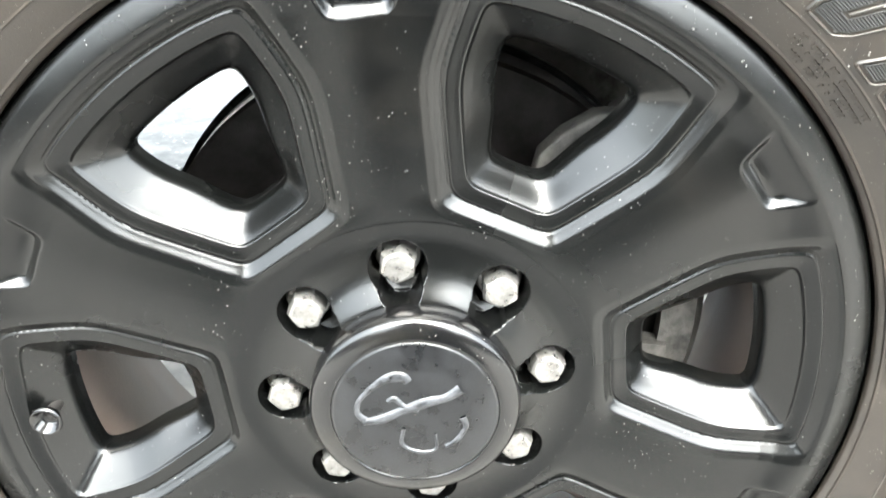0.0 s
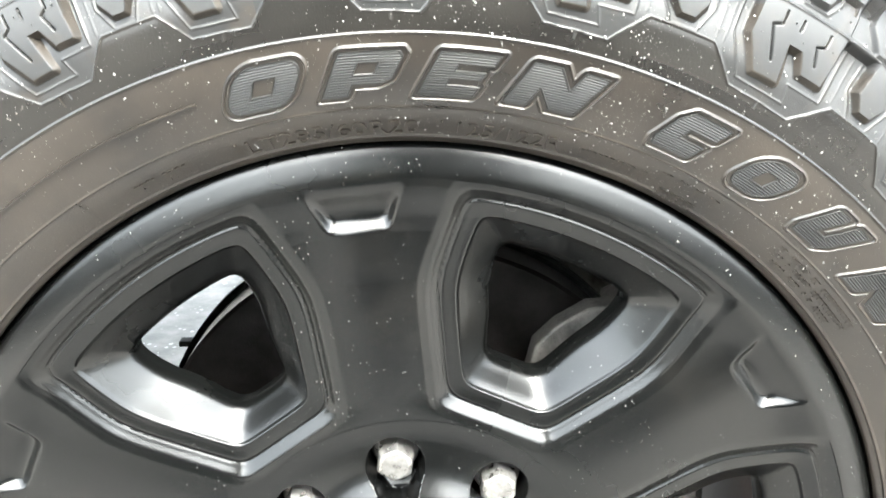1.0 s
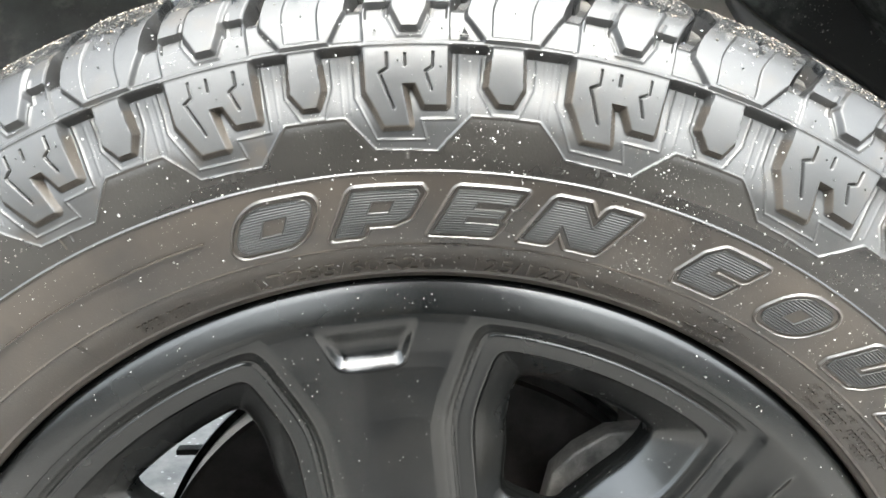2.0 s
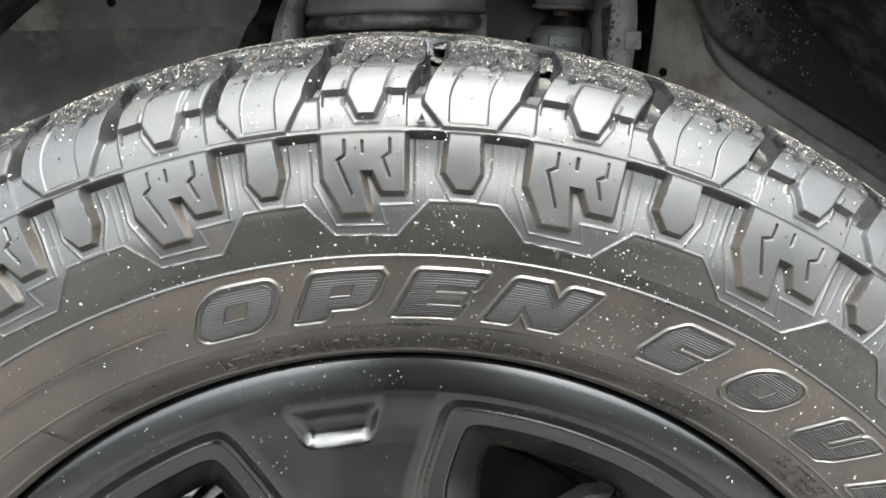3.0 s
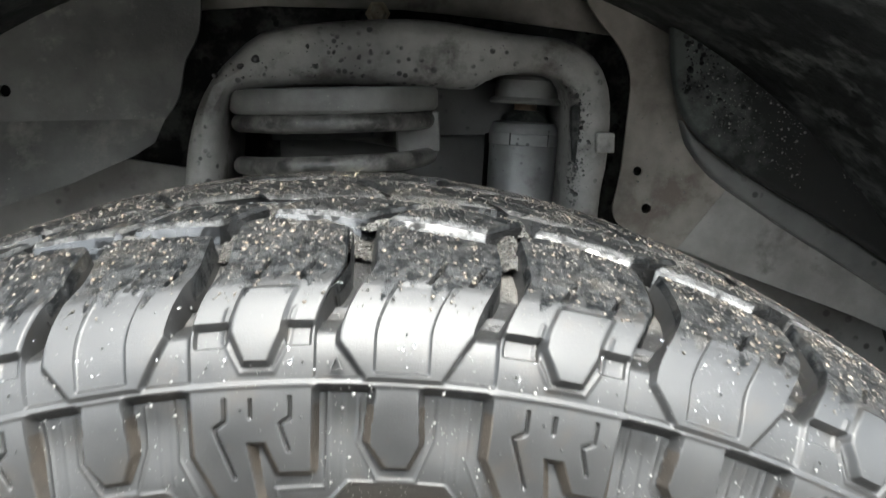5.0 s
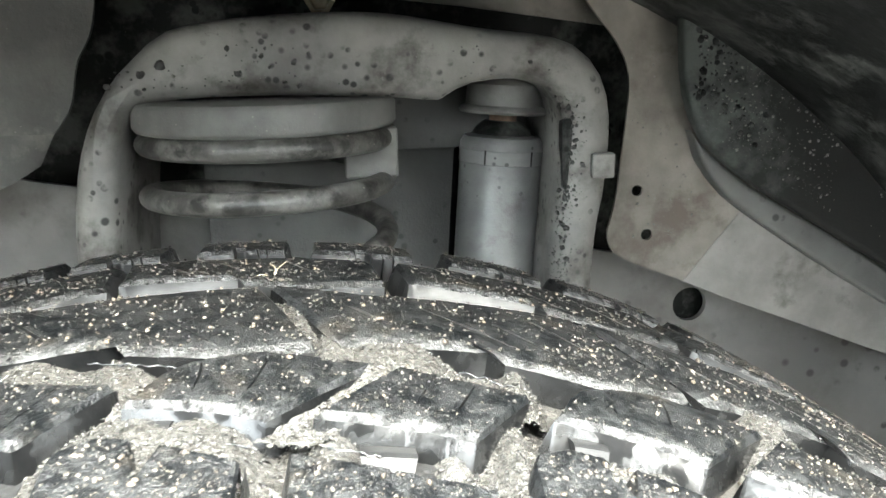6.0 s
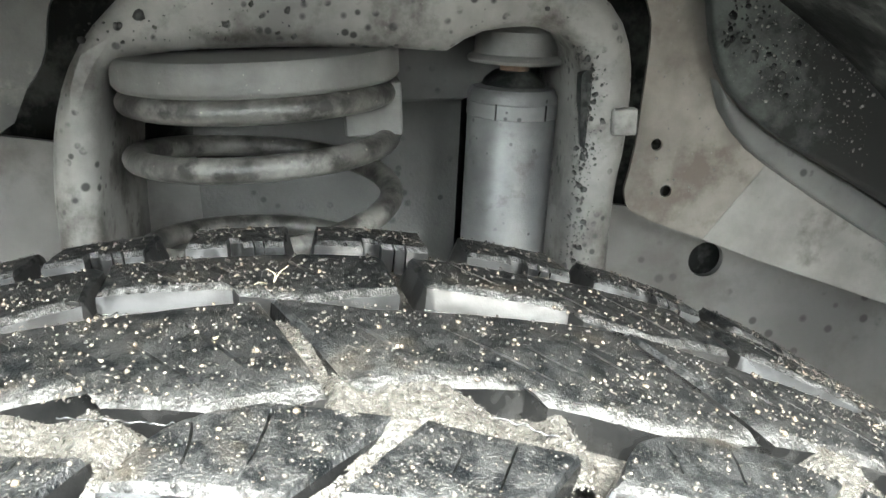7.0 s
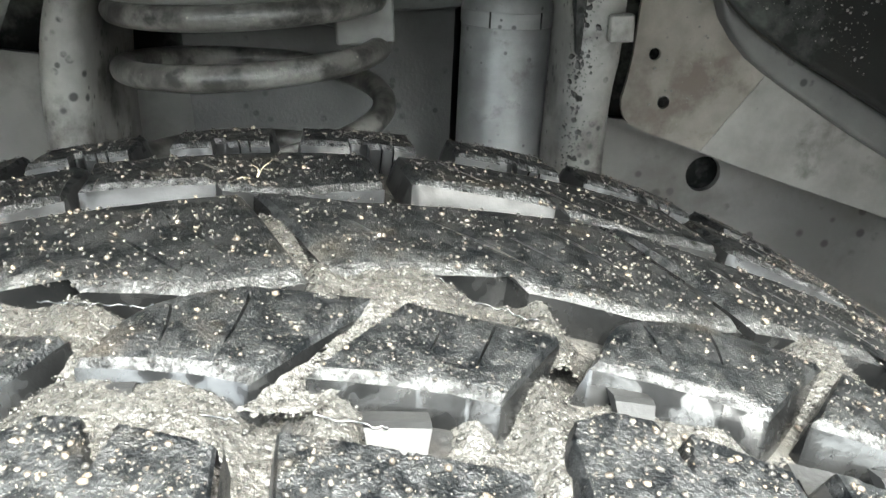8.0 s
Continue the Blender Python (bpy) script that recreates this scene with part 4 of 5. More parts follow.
hub.rotation_euler = (0, radians(90 - NUTS), 0)


def lug_nut_mesh():
    """A worn hexagonal wheel nut with a round foot, chamfered, pointing to -y."""
    bm = bmesh.new()
    flat = 0.0120
    hexa = [(flat * math.cos(radians(60 * i + 30)), flat * math.sin(radians(60 * i + 30))) for i in range(6)]
    loops = []
    for y, scale, round_to in ((0.043, 1.22, 1.0), (0.036, 1.22, 1.0), (0.0335, 1.10, 1.0), (0.0330, 1.0, 0.0), (0.0178, 0.985, 0.0), (0.0150, 0.86, 0.30), (0.0142, 0.66, 1.0)):
        ringv = []
        for i in range(6):
            for f in (0, 0.25, 0.5, 0.75):
                (ax, az), (bx, bz) = hexa[i], hexa[(i + 1) % 6]
                x, z = ax + (bx - ax) * f, az + (bz - az) * f
                q = math.hypot(x, z)
                x, z = x + (x / q * flat - x) * round_to, z + (z / q * flat - z) * round_to
                ringv.append(bm.verts.new((x * scale, y, z * scale)))
        loops.append(ringv)
    for a, b in zip(loops, loops[1:]):
        for i in range(24):
            bm.faces.new((a[i], a[(i + 1) % 24], b[(i + 1) % 24], b[i]))
    last = loops[-1]
    dish = [bm.verts.new((v.co.x * 0.9, 0.0144, v.co.z * 0.9)) for v in last]
    for i in range(24):
        bm.faces.new((last[i], last[(i + 1) % 24], dish[(i + 1) % 24], dish[i]))
    bm.faces.new(dish)
    bmesh.ops.recalc_face_normals(bm, faces=bm.faces)
    me = bpy.data.meshes.new("lug_nut")
    bm.to_mesh(me)
    bm.free()
    return smooth(me, 30)


nut_mesh = lug_nut_mesh()
for i in range(8):
    a = radians(NUTS + 45 * i)
    ob = part("lug_nut", nut_mesh, M_NUT, wheel, "dull worn steel lug nut")
    ob.location = (0.0826 * math.cos(a), 0, 0.0826 * math.sin(a))
    ob.rotation_euler = (0, radians((17 * i * i + 8) % 60), 0)

cap = part("center_cap", revolve("center_cap", [(0.0600, 0.012), (0.0634, 0.006), (0.0636, -0.0080), (0.0626, -0.0112), (0.0604, -0.0130), (0.0520, -0.0148),
                                                (0.0506, -0.0148), (0.0500, -0.0138)], 160), M_HUB, wheel, "black center cap with a scuffed disc")
part("cap_disc", revolve("cap_disc", [(0.0500, -0.0138), (0.0497, -0.0146), (0.0480, -0.0150), (0.0300, -0.0158), (0.0005, -0.0162)], 120), M_CAP, cap, "grey scratched cap disc")


def brush_stroke(points, widths, height):
    """A raised worn stroke of the emblem, as a flattened tube on the cap's disc."""
    bm = bmesh.new()
    loops = []
    line, _ = curve_through(points, 26)
    wid = np.interp(np.linspace(0, 1, 26), np.linspace(0, 1, len(widths)), widths)
    for i, (x, z) in enumerate(line):
        d = line[min(i + 1, 25)] - line[max(i - 1, 0)]
        d /= np.linalg.norm(d)
        n = np.array([-d[1], d[0]])
        y0 = -0.0162 + 0.0013 * (math.hypot(x, z) / 0.05) ** 2
        loops.append([bm.verts.new((x + n[0] * wid[i] * f, y0 - height * g, z + n[1] * wid[i] * f)) for f, g in ((-1, -0.4), (-0.7, 0.6), (0, 1), (0.7, 0.6), (1, -0.4))])
    for a, b in zip(loops, loops[1:]):
        for i in range(4):
            bm.faces.new((a[i], a[i + 1], b[i + 1], b[i]))
    bmesh.ops.recalc_face_normals(bm, faces=bm.faces)
    me = bpy.data.meshes.new("emblem_stroke")
    bm.to_mesh(me)
    bm.free()
    part("emblem_stroke", smooth(me), M_EMBLEM, cap, "worn silver emblem stroke")


brush_stroke([(-0.004, 0.024), (-0.007, 0.027), (-0.016, 0.026), (-0.026, 0.019)], (0.003, 0.0042, 0.003, 0.0022), 0.0016)
brush_stroke([(-0.026, 0.019), (-0.033, 0.010), (-0.034, 0.001), (-0.028, -0.005)], (0.0022, 0.0018, 0.002, 0.003), 0.0013)
brush_stroke([(-0.031, -0.005), (-0.020, -0.003), (-0.008, 0.003), (0.007, 0.009), (0.018, 0.012), (0.027, 0.018)], (0.0025, 0.0038, 0.003, 0.0042, 0.003, 0.0042), 0.0017)
brush_stroke([(-0.016, 0.010), (-0.012, 0.012), (-0.006, 0.006), (0.002, 0.003)], (0.0016, 0.002, 0.0018, 0.0012), 0.0012)
brush_stroke([(0.028, -0.002), (0.030, -0.010), (0.024, -0.020), (0.018, -0.024)], (0.0025, 0.002, 0.002, 0.0015), 0.0014)
brush_stroke([(-0.007, -0.010), (-0.008, -0.022), (0.002, -0.028), (0.012, -0.026), (0.012, -0.014)], (0.0012, 0.0015, 0.0015, 0.0012, 0.001), 0.0011)

va = radians(184.2)
valve = part("valve_stem", revolve("valve_stem", [(0.0038, 0.014), (0.0038, -0.001), (0.0030, -0.0022), (0.0025, -0.0022), (0.0023, -0.0010), (0.0005, -0.0010)], 24), M_ROTOR, wheel,
             "small steel valve stem in its recess")
valve.location = (0.2285 * math.cos(va), 0.0130, 0.2285 * math.sin(va))
seat_ring = part("valve_seat", revolve("valve_seat", [(0.0100, 0.0005), (0.0094, -0.0012), (0.0082, -0.0010), (0.0070, 0.0060), (0.0040, 0.0062)], 32), M_HUB, wheel)
seat_ring.location = (0.2285 * math.cos(va), 0.0035, 0.2285 * math.sin(va))

# ---- brake behind the spokes ----
brake = thing("brake_disc", (0, 0, C), "dark steel brake disc behind the wheel's spokes", "brake disc")
part("rotor", smooth(revolve("rotor", [(0.080, 0.118), (0.105, 0.118), (0.107, 0.114), (0.182, 0.114), (0.1845, 0.1165), (0.1845, 0.146), (0.182, 0.148), (0.10, 0.148)], 160), 40), M_ROTOR, brake)
part("hat", smooth(revolve("hat", [(0.0005, 0.064), (0.094, 0.064), (0.098, 0.068), (0.101, 0.116)], 120), 40), M_BARREL, brake)
part("axle_end", smooth(revolve("axle_end", [(0.06, 0.148), (0.055, 0.30), (0.04, 0.56), (0.0005, 0.56)], 48), 40), M_ROTOR, brake)
part("dust_shield", smooth(revolve("dust_shield", [(0.06, 0.154), (0.186, 0.154), (0.189, 0.150), (0.189, 0.157), (0.06, 0.158)], 120), 40), M_LINER, brake)


def arc_block(a0, a1, prof, n=20):
    """A solid bent along an arc round the axis: prof is a closed loop of (radius, y)."""
    a = np.radians(np.linspace(a0, a1, n))
    bm = bmesh.new()
    loops = []
    for i, t in enumerate(a):
        f = 1.0 - 0.10 * (abs(2 * i / (n - 1) - 1) ** 6)
        rm = sum(p[0] for p in prof) / len(prof)
        ym = sum(p[1] for p in prof) / len(prof)
        loops.append([bm.verts.new(((rm + (r - rm) * f) * math.cos(t), ym + (y - ym) * f, (rm + (r - rm) * f) * math.sin(t))) for r, y in prof])
    m = len(prof)
    for u, v in zip(loops, loops[1:]):
        for i in range(m):
            bm.faces.new((u[i], u[(i + 1) % m], v[(i + 1) % m], v[i]))
    bm.faces.new(loops[0])
    bm.faces.new(loops[-1][::-1])
    bmesh.ops.bevel(bm, geom=[e for e in bm.edges if e.calc_face_angle(0) > 0.7], offset=0.003, segments=2, affect="EDGES")
    bmesh.ops.recalc_face_normals(bm, faces=bm.faces)
    me = bpy.data.meshes.new("arc_block")
    bm.to_mesh(me)
    bm.free()
    return smooth(me, 35)


caliper = thing("brake_caliper", (0, 0, C), "grey cast brake caliper clamped over the disc", "brake caliper")
part("bridge", arc_block(-32, 44, [(0.172, 0.088), (0.196, 0.088), (0.205, 0.100), (0.205, 0.160), (0.192, 0.168), (0.186, 0.150), (0.186, 0.110), (0.174, 0.106)]), M_CAST, caliper)
part("outer_leg", arc_block(30, 47, [(0.118, 0.090), (0.180, 0.092), (0.184, 0.100), (0.118, 0.104)], 10), M_ROTOR, caliper)
part("outer_leg", arc_block(-30, -6, [(0.118, 0.084), (0.180, 0.080), (0.184, 0.098), (0.118, 0.104)], 10), M_CAST, caliper)
part("pad", arc_block(-24, 46, [(0.112, 0.1045), (0.176, 0.1045), (0.176, 0.1145), (0.112, 0.1145)], 16), M_ROTOR, caliper)

# ---- suspension and wheel well behind the tire ----
def plate(name, outline, y, thick, mat, holes=(), parent=None, label="", bevel=0.0):
    """A flat upright plate with the given outline in (x, z), holes (x, z, radius) cut through, its front at y."""
    bm = bmesh.new()
    loops = [outline] + [[(x + r * math.cos(2 * math.pi * i / 24), z + r * math.sin(2 * math.pi * i / 24)) for i in range(24)] for x, z, r in holes]
    edges = []
    for loop in loops:
        vs = [bm.verts.new((x, y, z)) for x, z in loop]
        edges += [bm.edges.new((vs[i], vs[(i + 1) % len(vs)])) for i in range(len(vs))]
    bmesh.ops.triangle_fill(bm, edges=edges, use_beauty=True)
    made = bmesh.ops.extrude_face_region(bm, geom=bm.faces[:])["geom"]
    for v in made:
        if isinstance(v, bmesh.types.BMVert):
            v.co.y += thick
    bmesh.ops.recalc_face_normals(bm, faces=bm.faces)
    if bevel:
        hard = [e for e in bm.edges if len(e.link_faces) == 2 and e.calc_face_angle(0) > 1.0 and abs(e.verts[0].co.y - y) < 1e-5 and abs(e.verts[1].co.y - y) < 1e-5]
        bmesh.ops.bevel(bm, geom=hard, offset=bevel, segments=4, affect="EDGES", profile=0.5)
    me = bpy.data.meshes.new(name)
    bm.to_mesh(me)
    bm.free()
    smooth(me, 40)
    return part(name, me, mat, parent, label)


def rounded(points, n=60):
    line, _ = curve_through(points, n)
    return [tuple(p) for p in line]


# Angular cast bracket of the caliper, with its guide block, bolt and clips.
def bracket(name, outline, y, thick, mat, label=""):
    return plate(name, [(x, C + z) for x, z in outline], y, thick, mat, label=label, bevel=0.0022)


for name, outline, y, thick, mat, label in (
        ("bracket", [(0.074, 0.098), (0.083, 0.096), (0.087, 0.112), (0.099, 0.122), (0.118, 0.134), (0.138, 0.138), (0.140, 0.152), (0.114, 0.150), (0.094, 0.138), (0.080, 0.124)], 0.086, 0.016, M_CAST, "pale cast bracket of the caliper"),
        ("guide_block", [(0.091, 0.098), (0.124, 0.092), (0.140, 0.118), (0.136, 0.136), (0.116, 0.130), (0.098, 0.118)], 0.098, 0.012, M_ROTOR, "dark guide block"),
        ("clip", [(0.1085, 0.1030), (0.1115, 0.1025), (0.1150, 0.1180), (0.1120, 0.1190)], 0.0945, 0.005, M_NUT, "bright steel clip"),
        ("clip", [(0.1000, 0.1010), (0.1085, 0.0995), (0.1090, 0.1025), (0.1005, 0.1040)], 0.0945, 0.005, M_NUT, "bright steel clip")):
    ob = bracket(name, outline, y, thick, mat, label)
    ob.parent = caliper
    ob.location = (0, 0, -C)

# Frame rail behind everything, with its large round hole.
rail = plate("frame_rail", [(-0.9, 0.64), (-0.2, 0.62), (0.30, 0.57), (0.42, 0.42), (1.0, 0.30), (1.0, 0.60), (0.35, 0.728), (0.26, 0.742), (-0.158, 0.813), (-0.9, 0.94)], 0.540, 0.006, M_RAIL, [(0.3365, 0.6915, 0.0148)])
tagged(rail, "dusty grey steel frame rail with a round hole", "frame rail")
back = part("rail_inside", box_mesh((-0.9, 0.56, 0.64), (1.0, 0.62, 1.10), 0.01), M_LINER, rail)

# Spring and shock tower: a stamped hood, open below, with a rounded front edge.
outer = rounded([(-0.124, 0.60), (-0.120, 0.76), (-0.1180, 0.808), (-0.1110, 0.848), (-0.0970, 0.881), (-0.0740, 0.907), (-0.0400, 0.926), (0.060, 0.932), (0.136, 0.921),
                 (0.188, 0.913), (0.211, 0.895), (0.2200, 0.866), (0.2180, 0.820), (0.2110, 0.770), (0.203, 0.60)], 70)
inner = rounded([(0.170, 0.60), (0.178, 0.740), (0.186, 0.830), (0.188, 0.864), (0.180, 0.882), (0.160, 0.8895), (0.128, 0.887), (0.108, 0.877), (0.086, 0.8795), (0.0, 0.8830), (-0.066, 0.8800),
                 (-0.083, 0.866), (-0.089, 0.830), (-0.095, 0.760), (-0.098, 0.60)], 70)
tower = thing("spring_tower", (0, 0, 0), "dusty black stamped steel spring and shock tower", "spring tower")
plate("hood", outer + inner, 0.400, 0.135, M_FRAME, parent=tower, bevel=0.013)
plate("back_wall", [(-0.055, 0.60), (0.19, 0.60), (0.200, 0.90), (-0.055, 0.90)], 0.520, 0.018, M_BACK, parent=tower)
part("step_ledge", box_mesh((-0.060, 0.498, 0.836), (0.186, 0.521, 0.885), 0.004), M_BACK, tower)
plate("slot", [(0.1915 + 0.0040 * math.cos(b), 0.8410 + (0.0190 if math.sin(b) >= 0 else -0.0190) + 0.0042 * math.sin(b)) for b in np.linspace(0, 2 * np.pi, 24, endpoint=False)],
      0.4026, 0.010, M_LINER, parent=tower, label="dark slot in the tower's post")
part("clip", box_mesh((0.2055, 0.3955, 0.826), (0.2205, 0.404, 0.842), 0.0025), M_FRAME, tower, "small pale clip on the tower's edge")

# Coil spring with its isolator.
spring = thing("coil_spring", (0, 0, 0), "dark painted coil spring under a rubber isolator", "coil spring")
SX, SY = 0.0, 0.440
part("isolator", smooth(revolve("isolator", [(0.0005, 0.0), (0.076, 0.0), (0.0815, 0.0015), (0.0838, 0.0045), (0.0838, 0.0165), (0.0815, 0.0195), (0.076, 0.0205), (0.0005, 0.0205)], 96), 40),
     M_RUBBER, spring, "grey rubber isolator ring").matrix_basis = Matrix.Translation((SX, SY, 0.8605)) @ Matrix.Rotation(radians(90), 4, "X")
quarter = [0.8545, 0.8545, 0.8535, 0.842, 0.827, 0.8240, 0.8200, 0.806, 0.790, 0.776, 0.762, 0.749, 0.735, 0.722, 0.709, 0.696, 0.683, 0.67, 0.657, 0.644, 0.631]
turns, _ = curve_through([(i, z) for i, z in enumerate(quarter)], 260)
bm = bmesh.new()
loops = []
for i, z in turns:
    a = -i * math.pi / 2
    c = Vector((SX + 0.0762 * math.cos(a), SY + 0.0762 * math.sin(a), z))
    out = Vector((math.cos(a), math.sin(a), 0))
    loops.append([bm.verts.new(c + 0.0072 * (out * math.cos(b) + Vector((0, 0, 1)) * math.sin(b))) for b in np.linspace(0, 2 * np.pi, 14, endpoint=False)])
for u, v in zip(loops, loops[1:]):
    for i in range(14):
        bm.faces.new((u[i], u[(i + 1) % 14], v[(i + 1) % 14], v[i]))
bm.faces.new(loops[0])
bm.faces.new(loops[-1])
bmesh.ops.recalc_face_normals(bm, faces=bm.faces)
coil_mesh = bpy.data.meshes.new("coil")
bm.to_mesh(coil_mesh)
bm.free()
part("coil", smooth(coil_mesh, 60), M_COIL, spring)
part("isolator_tab", box_mesh((0.049, 0.4155, 0.829), (0.0832, 0.448, 0.861), 0.003), M_RUBBER, spring)

# Shock absorber, leaning slightly.
shock = thing("shock_absorber", (0.1595, 0.462, 0.85), "grey shock absorber with a dust cap and short rusty rod", "shock absorber")
shock.rotation_euler = (0, radians(4.0), 0)


def turned(name, prof, mat, label="", n=64):
    me = smooth(revolve(name, prof, n), 35)
    ob = part(name, me, mat, shock, label)
    ob.rotation_euler = (radians(90), 0, 0)
    return ob


turned("body", [(0.0005, 0.001), (0.018, 0.0), (0.0265, -0.0015), (0.0290, -0.006), (0.0290, -0.30), (0.0005, -0.30)], M_SHOCK)
turned("collar", [(0.0292, -0.010), (0.0296, -0.0105), (0.0296, -0.019), (0.0292, -0.0195)], M_SHOCK)
shroud = np.array([[(r * math.cos(b), y, r * math.sin(b)) for b in np.radians(np.linspace(-172, -8, 40))] for r, y in ((0.0318, -0.012), (0.0332, -0.012), (0.0332, -0.30), (0.0318, -0.30))])
part("shroud", smooth(grid_mesh("shroud", shroud), 40), M_LINER, shock, "dark shield clipped round the back of the body").rotation_euler = (radians(90), 0, 0)
for x in (-0.0155, 0.0165):
    part("collar_slit", box_mesh((x - 0.0005, -0.0256, -0.0195), (x + 0.0005, -0.0235, -0.0098)), M_LINER, shock)
turned("boot", [(0.0005, 0.010), (0.013, 0.009), (0.019, 0.004), (0.021, 0.0)], M_LINER, "black rubber boot")
turned("rod", [(0.0095, 0.005), (0.0095, 0.020)], M_RUST, "rusty rod")
turned("dust_cap", [(0.0005, 0.0145), (0.030, 0.0145), (0.0312, 0.0165), (0.0300, 0.0185), (0.0268, 0.0200), (0.0262, 0.0340), (0.0235, 0.0375), (0.0005, 0.0380)], M_RUBBER, "grey rubber dust cap")

# Right-hand apron plate with two small holes, and the black liner lapped over it.
apron = plate("apron_panel", rounded([(0.2470, 0.805), (0.2430, 0.785), (0.2400, 0.772), (0.2450, 0.758), (0.2620, 0.7485)], 12) +
              [(0.467, 0.667), (0.75, 0.555), (0.75, 1.02), (0.205, 1.02)] + rounded([(0.205, 0.968), (0.222, 0.938), (0.243, 0.912), (0.2535, 0.888), (0.2525, 0.860), (0.2470, 0.805)], 16),
              0.470, 0.003, M_APRON, [(0.2620, 0.8040, 0.0042), (0.2705, 0.7705, 0.0044)])
tagged(apron, "dusty grey steel apron panel with two small holes", "apron panel")
plate("gusset", [(0.345, 0.788), (0.467, 0.712), (0.75, 0.545), (0.75, 0.535), (0.467, 0.6655), (0.335, 0.7180), (0.300, 0.7330)], 0.4694, 0.0030, M_GUSSET, parent=apron, label="paler lower gusset", bevel=0.0005)
liner = thing("fender_liner", (0, 0, 0), "black plastic fender liner with dried spatter", "fender liner")
(plate("side_panel", rounded([(0.286, 1.02), (0.2800, 0.960), (0.2815, 0.900), (0.2868, 0.868), (0.2975, 0.845), (0.3150, 0.8265), (0.350, 0.8015), (0.400, 0.772), (0.460, 0.7355), (0.60, 0.65), (0.75, 0.56)], 40) +
             [(0.75, 1.02)], 0.440, 0.012, M_DUSTY, bevel=0.005, parent=liner))
(plate("flange", rounded([(0.2965, 0.8480), (0.3150, 0.8265), (0.350, 0.8015), (0.400, 0.772), (0.460, 0.7355), (0.60, 0.65), (0.75, 0.56)], 30) +
             rounded([(0.75, 0.535), (0.60, 0.620), (0.460, 0.709), (0.400, 0.7465), (0.340, 0.787), (0.318, 0.8060), (0.3030, 0.8270)], 30), 0.455, 0.0145, M_BACK, bevel=0.004, parent=liner, label="dusty black flange"))

# Left-hand liner: an upper panel with a small hole and a lower band that leans out.
left = plate("inner_liner", rounded([(-0.105, 1.02), (-0.112, 0.935), (-0.126, 0.905), (-0.133, 0.876), (-0.146, 0.8575)], 20) + [(-0.9, 0.8575), (-0.9, 1.02)],
             0.480, 0.004, M_LEFT, [(-0.2755, 0.8830, 0.0050)])
tagged(left, "dusty grey inner fender liner with a small hole", "inner liner")
band = rounded([(-0.146, 0.8575), (-0.152, 0.842), (-0.160, 0.832), (-0.205, 0.8135), (-0.270, 0.791), (-0.9, 0.60)], 40)
pts = np.array([[(x, 0.480 - 0.55 * (0.8575 - (0.8575 + (z - 0.8575) * f)), 0.8575 + (z - 0.8575) * f) for x, z in band] for f in np.linspace(0, 1, 8)])
part("lower_band", grid_mesh("lower_band", pts), M_LEFT, left, "paler dusty lower band")

# Upper inner fender above the tower, with a bolt, and the liner's roof over the tire.
upper = plate("inner_fender", [(-0.16, 0.946), (-0.06, 0.952), (0.06, 0.9475), (0.14, 0.9385), (0.24, 0.924), (0.34, 0.91), (0.34, 1.05), (-0.16, 1.05)], 0.505, 0.004, M_APRON)
tagged(upper, "dusty grey inner fender panel above the tower", "inner fender")
bolt_head = smooth(revolve("bolt", [(0.0005, -0.006), (0.006, -0.006), (0.0075, -0.0045), (0.0078, 0.0), (0.011, 0.0), (0.011, 0.003)], 6), 30)
part("bolt", bolt_head, M_BOLT, upper, "yellowish zinc bolt").location = (0.037, 0.500, 0.944)


def wheel_arch():
    """The black liner that arches over the tire, from the fender's lip inwards."""
    a = np.radians(np.linspace(2, 178, 90))
    prof = [(0.600, 0.030), (0.590, 0.028), (0.586, 0.040), (0.590, 0.20), (0.588, 0.36), (0.585, 0.56)]
    return grid_mesh("wheel_arch_liner", np.stack([np.stack([r * np.cos(a), np.full(90, y), C + r * np.sin(a)], axis=-1) for r, y in prof]))


part("arch", wheel_arch(), M_LINER, liner)

# Dark radius arm that runs fore and aft behind the brake.
arm = part("radius_arm", box_mesh((0.02, 0.30, 0.345), (0.80, 0.345, 0.585), 0.015), M_FRAME)
part("bracket_tab", box_mesh((-0.238, 0.372, 0.405), (-0.185, 0.384, 0.411), 0.002), M_LINER, arm, "small dark tab")
tagged(arm, "dark dusty steel radius arm behind the brake", "radius arm")

# ---- sand in the grooves, grit on the tread, spatter on rubber and paint ----
SAND_TOP = []  # points of the sand's surface, for loose grains


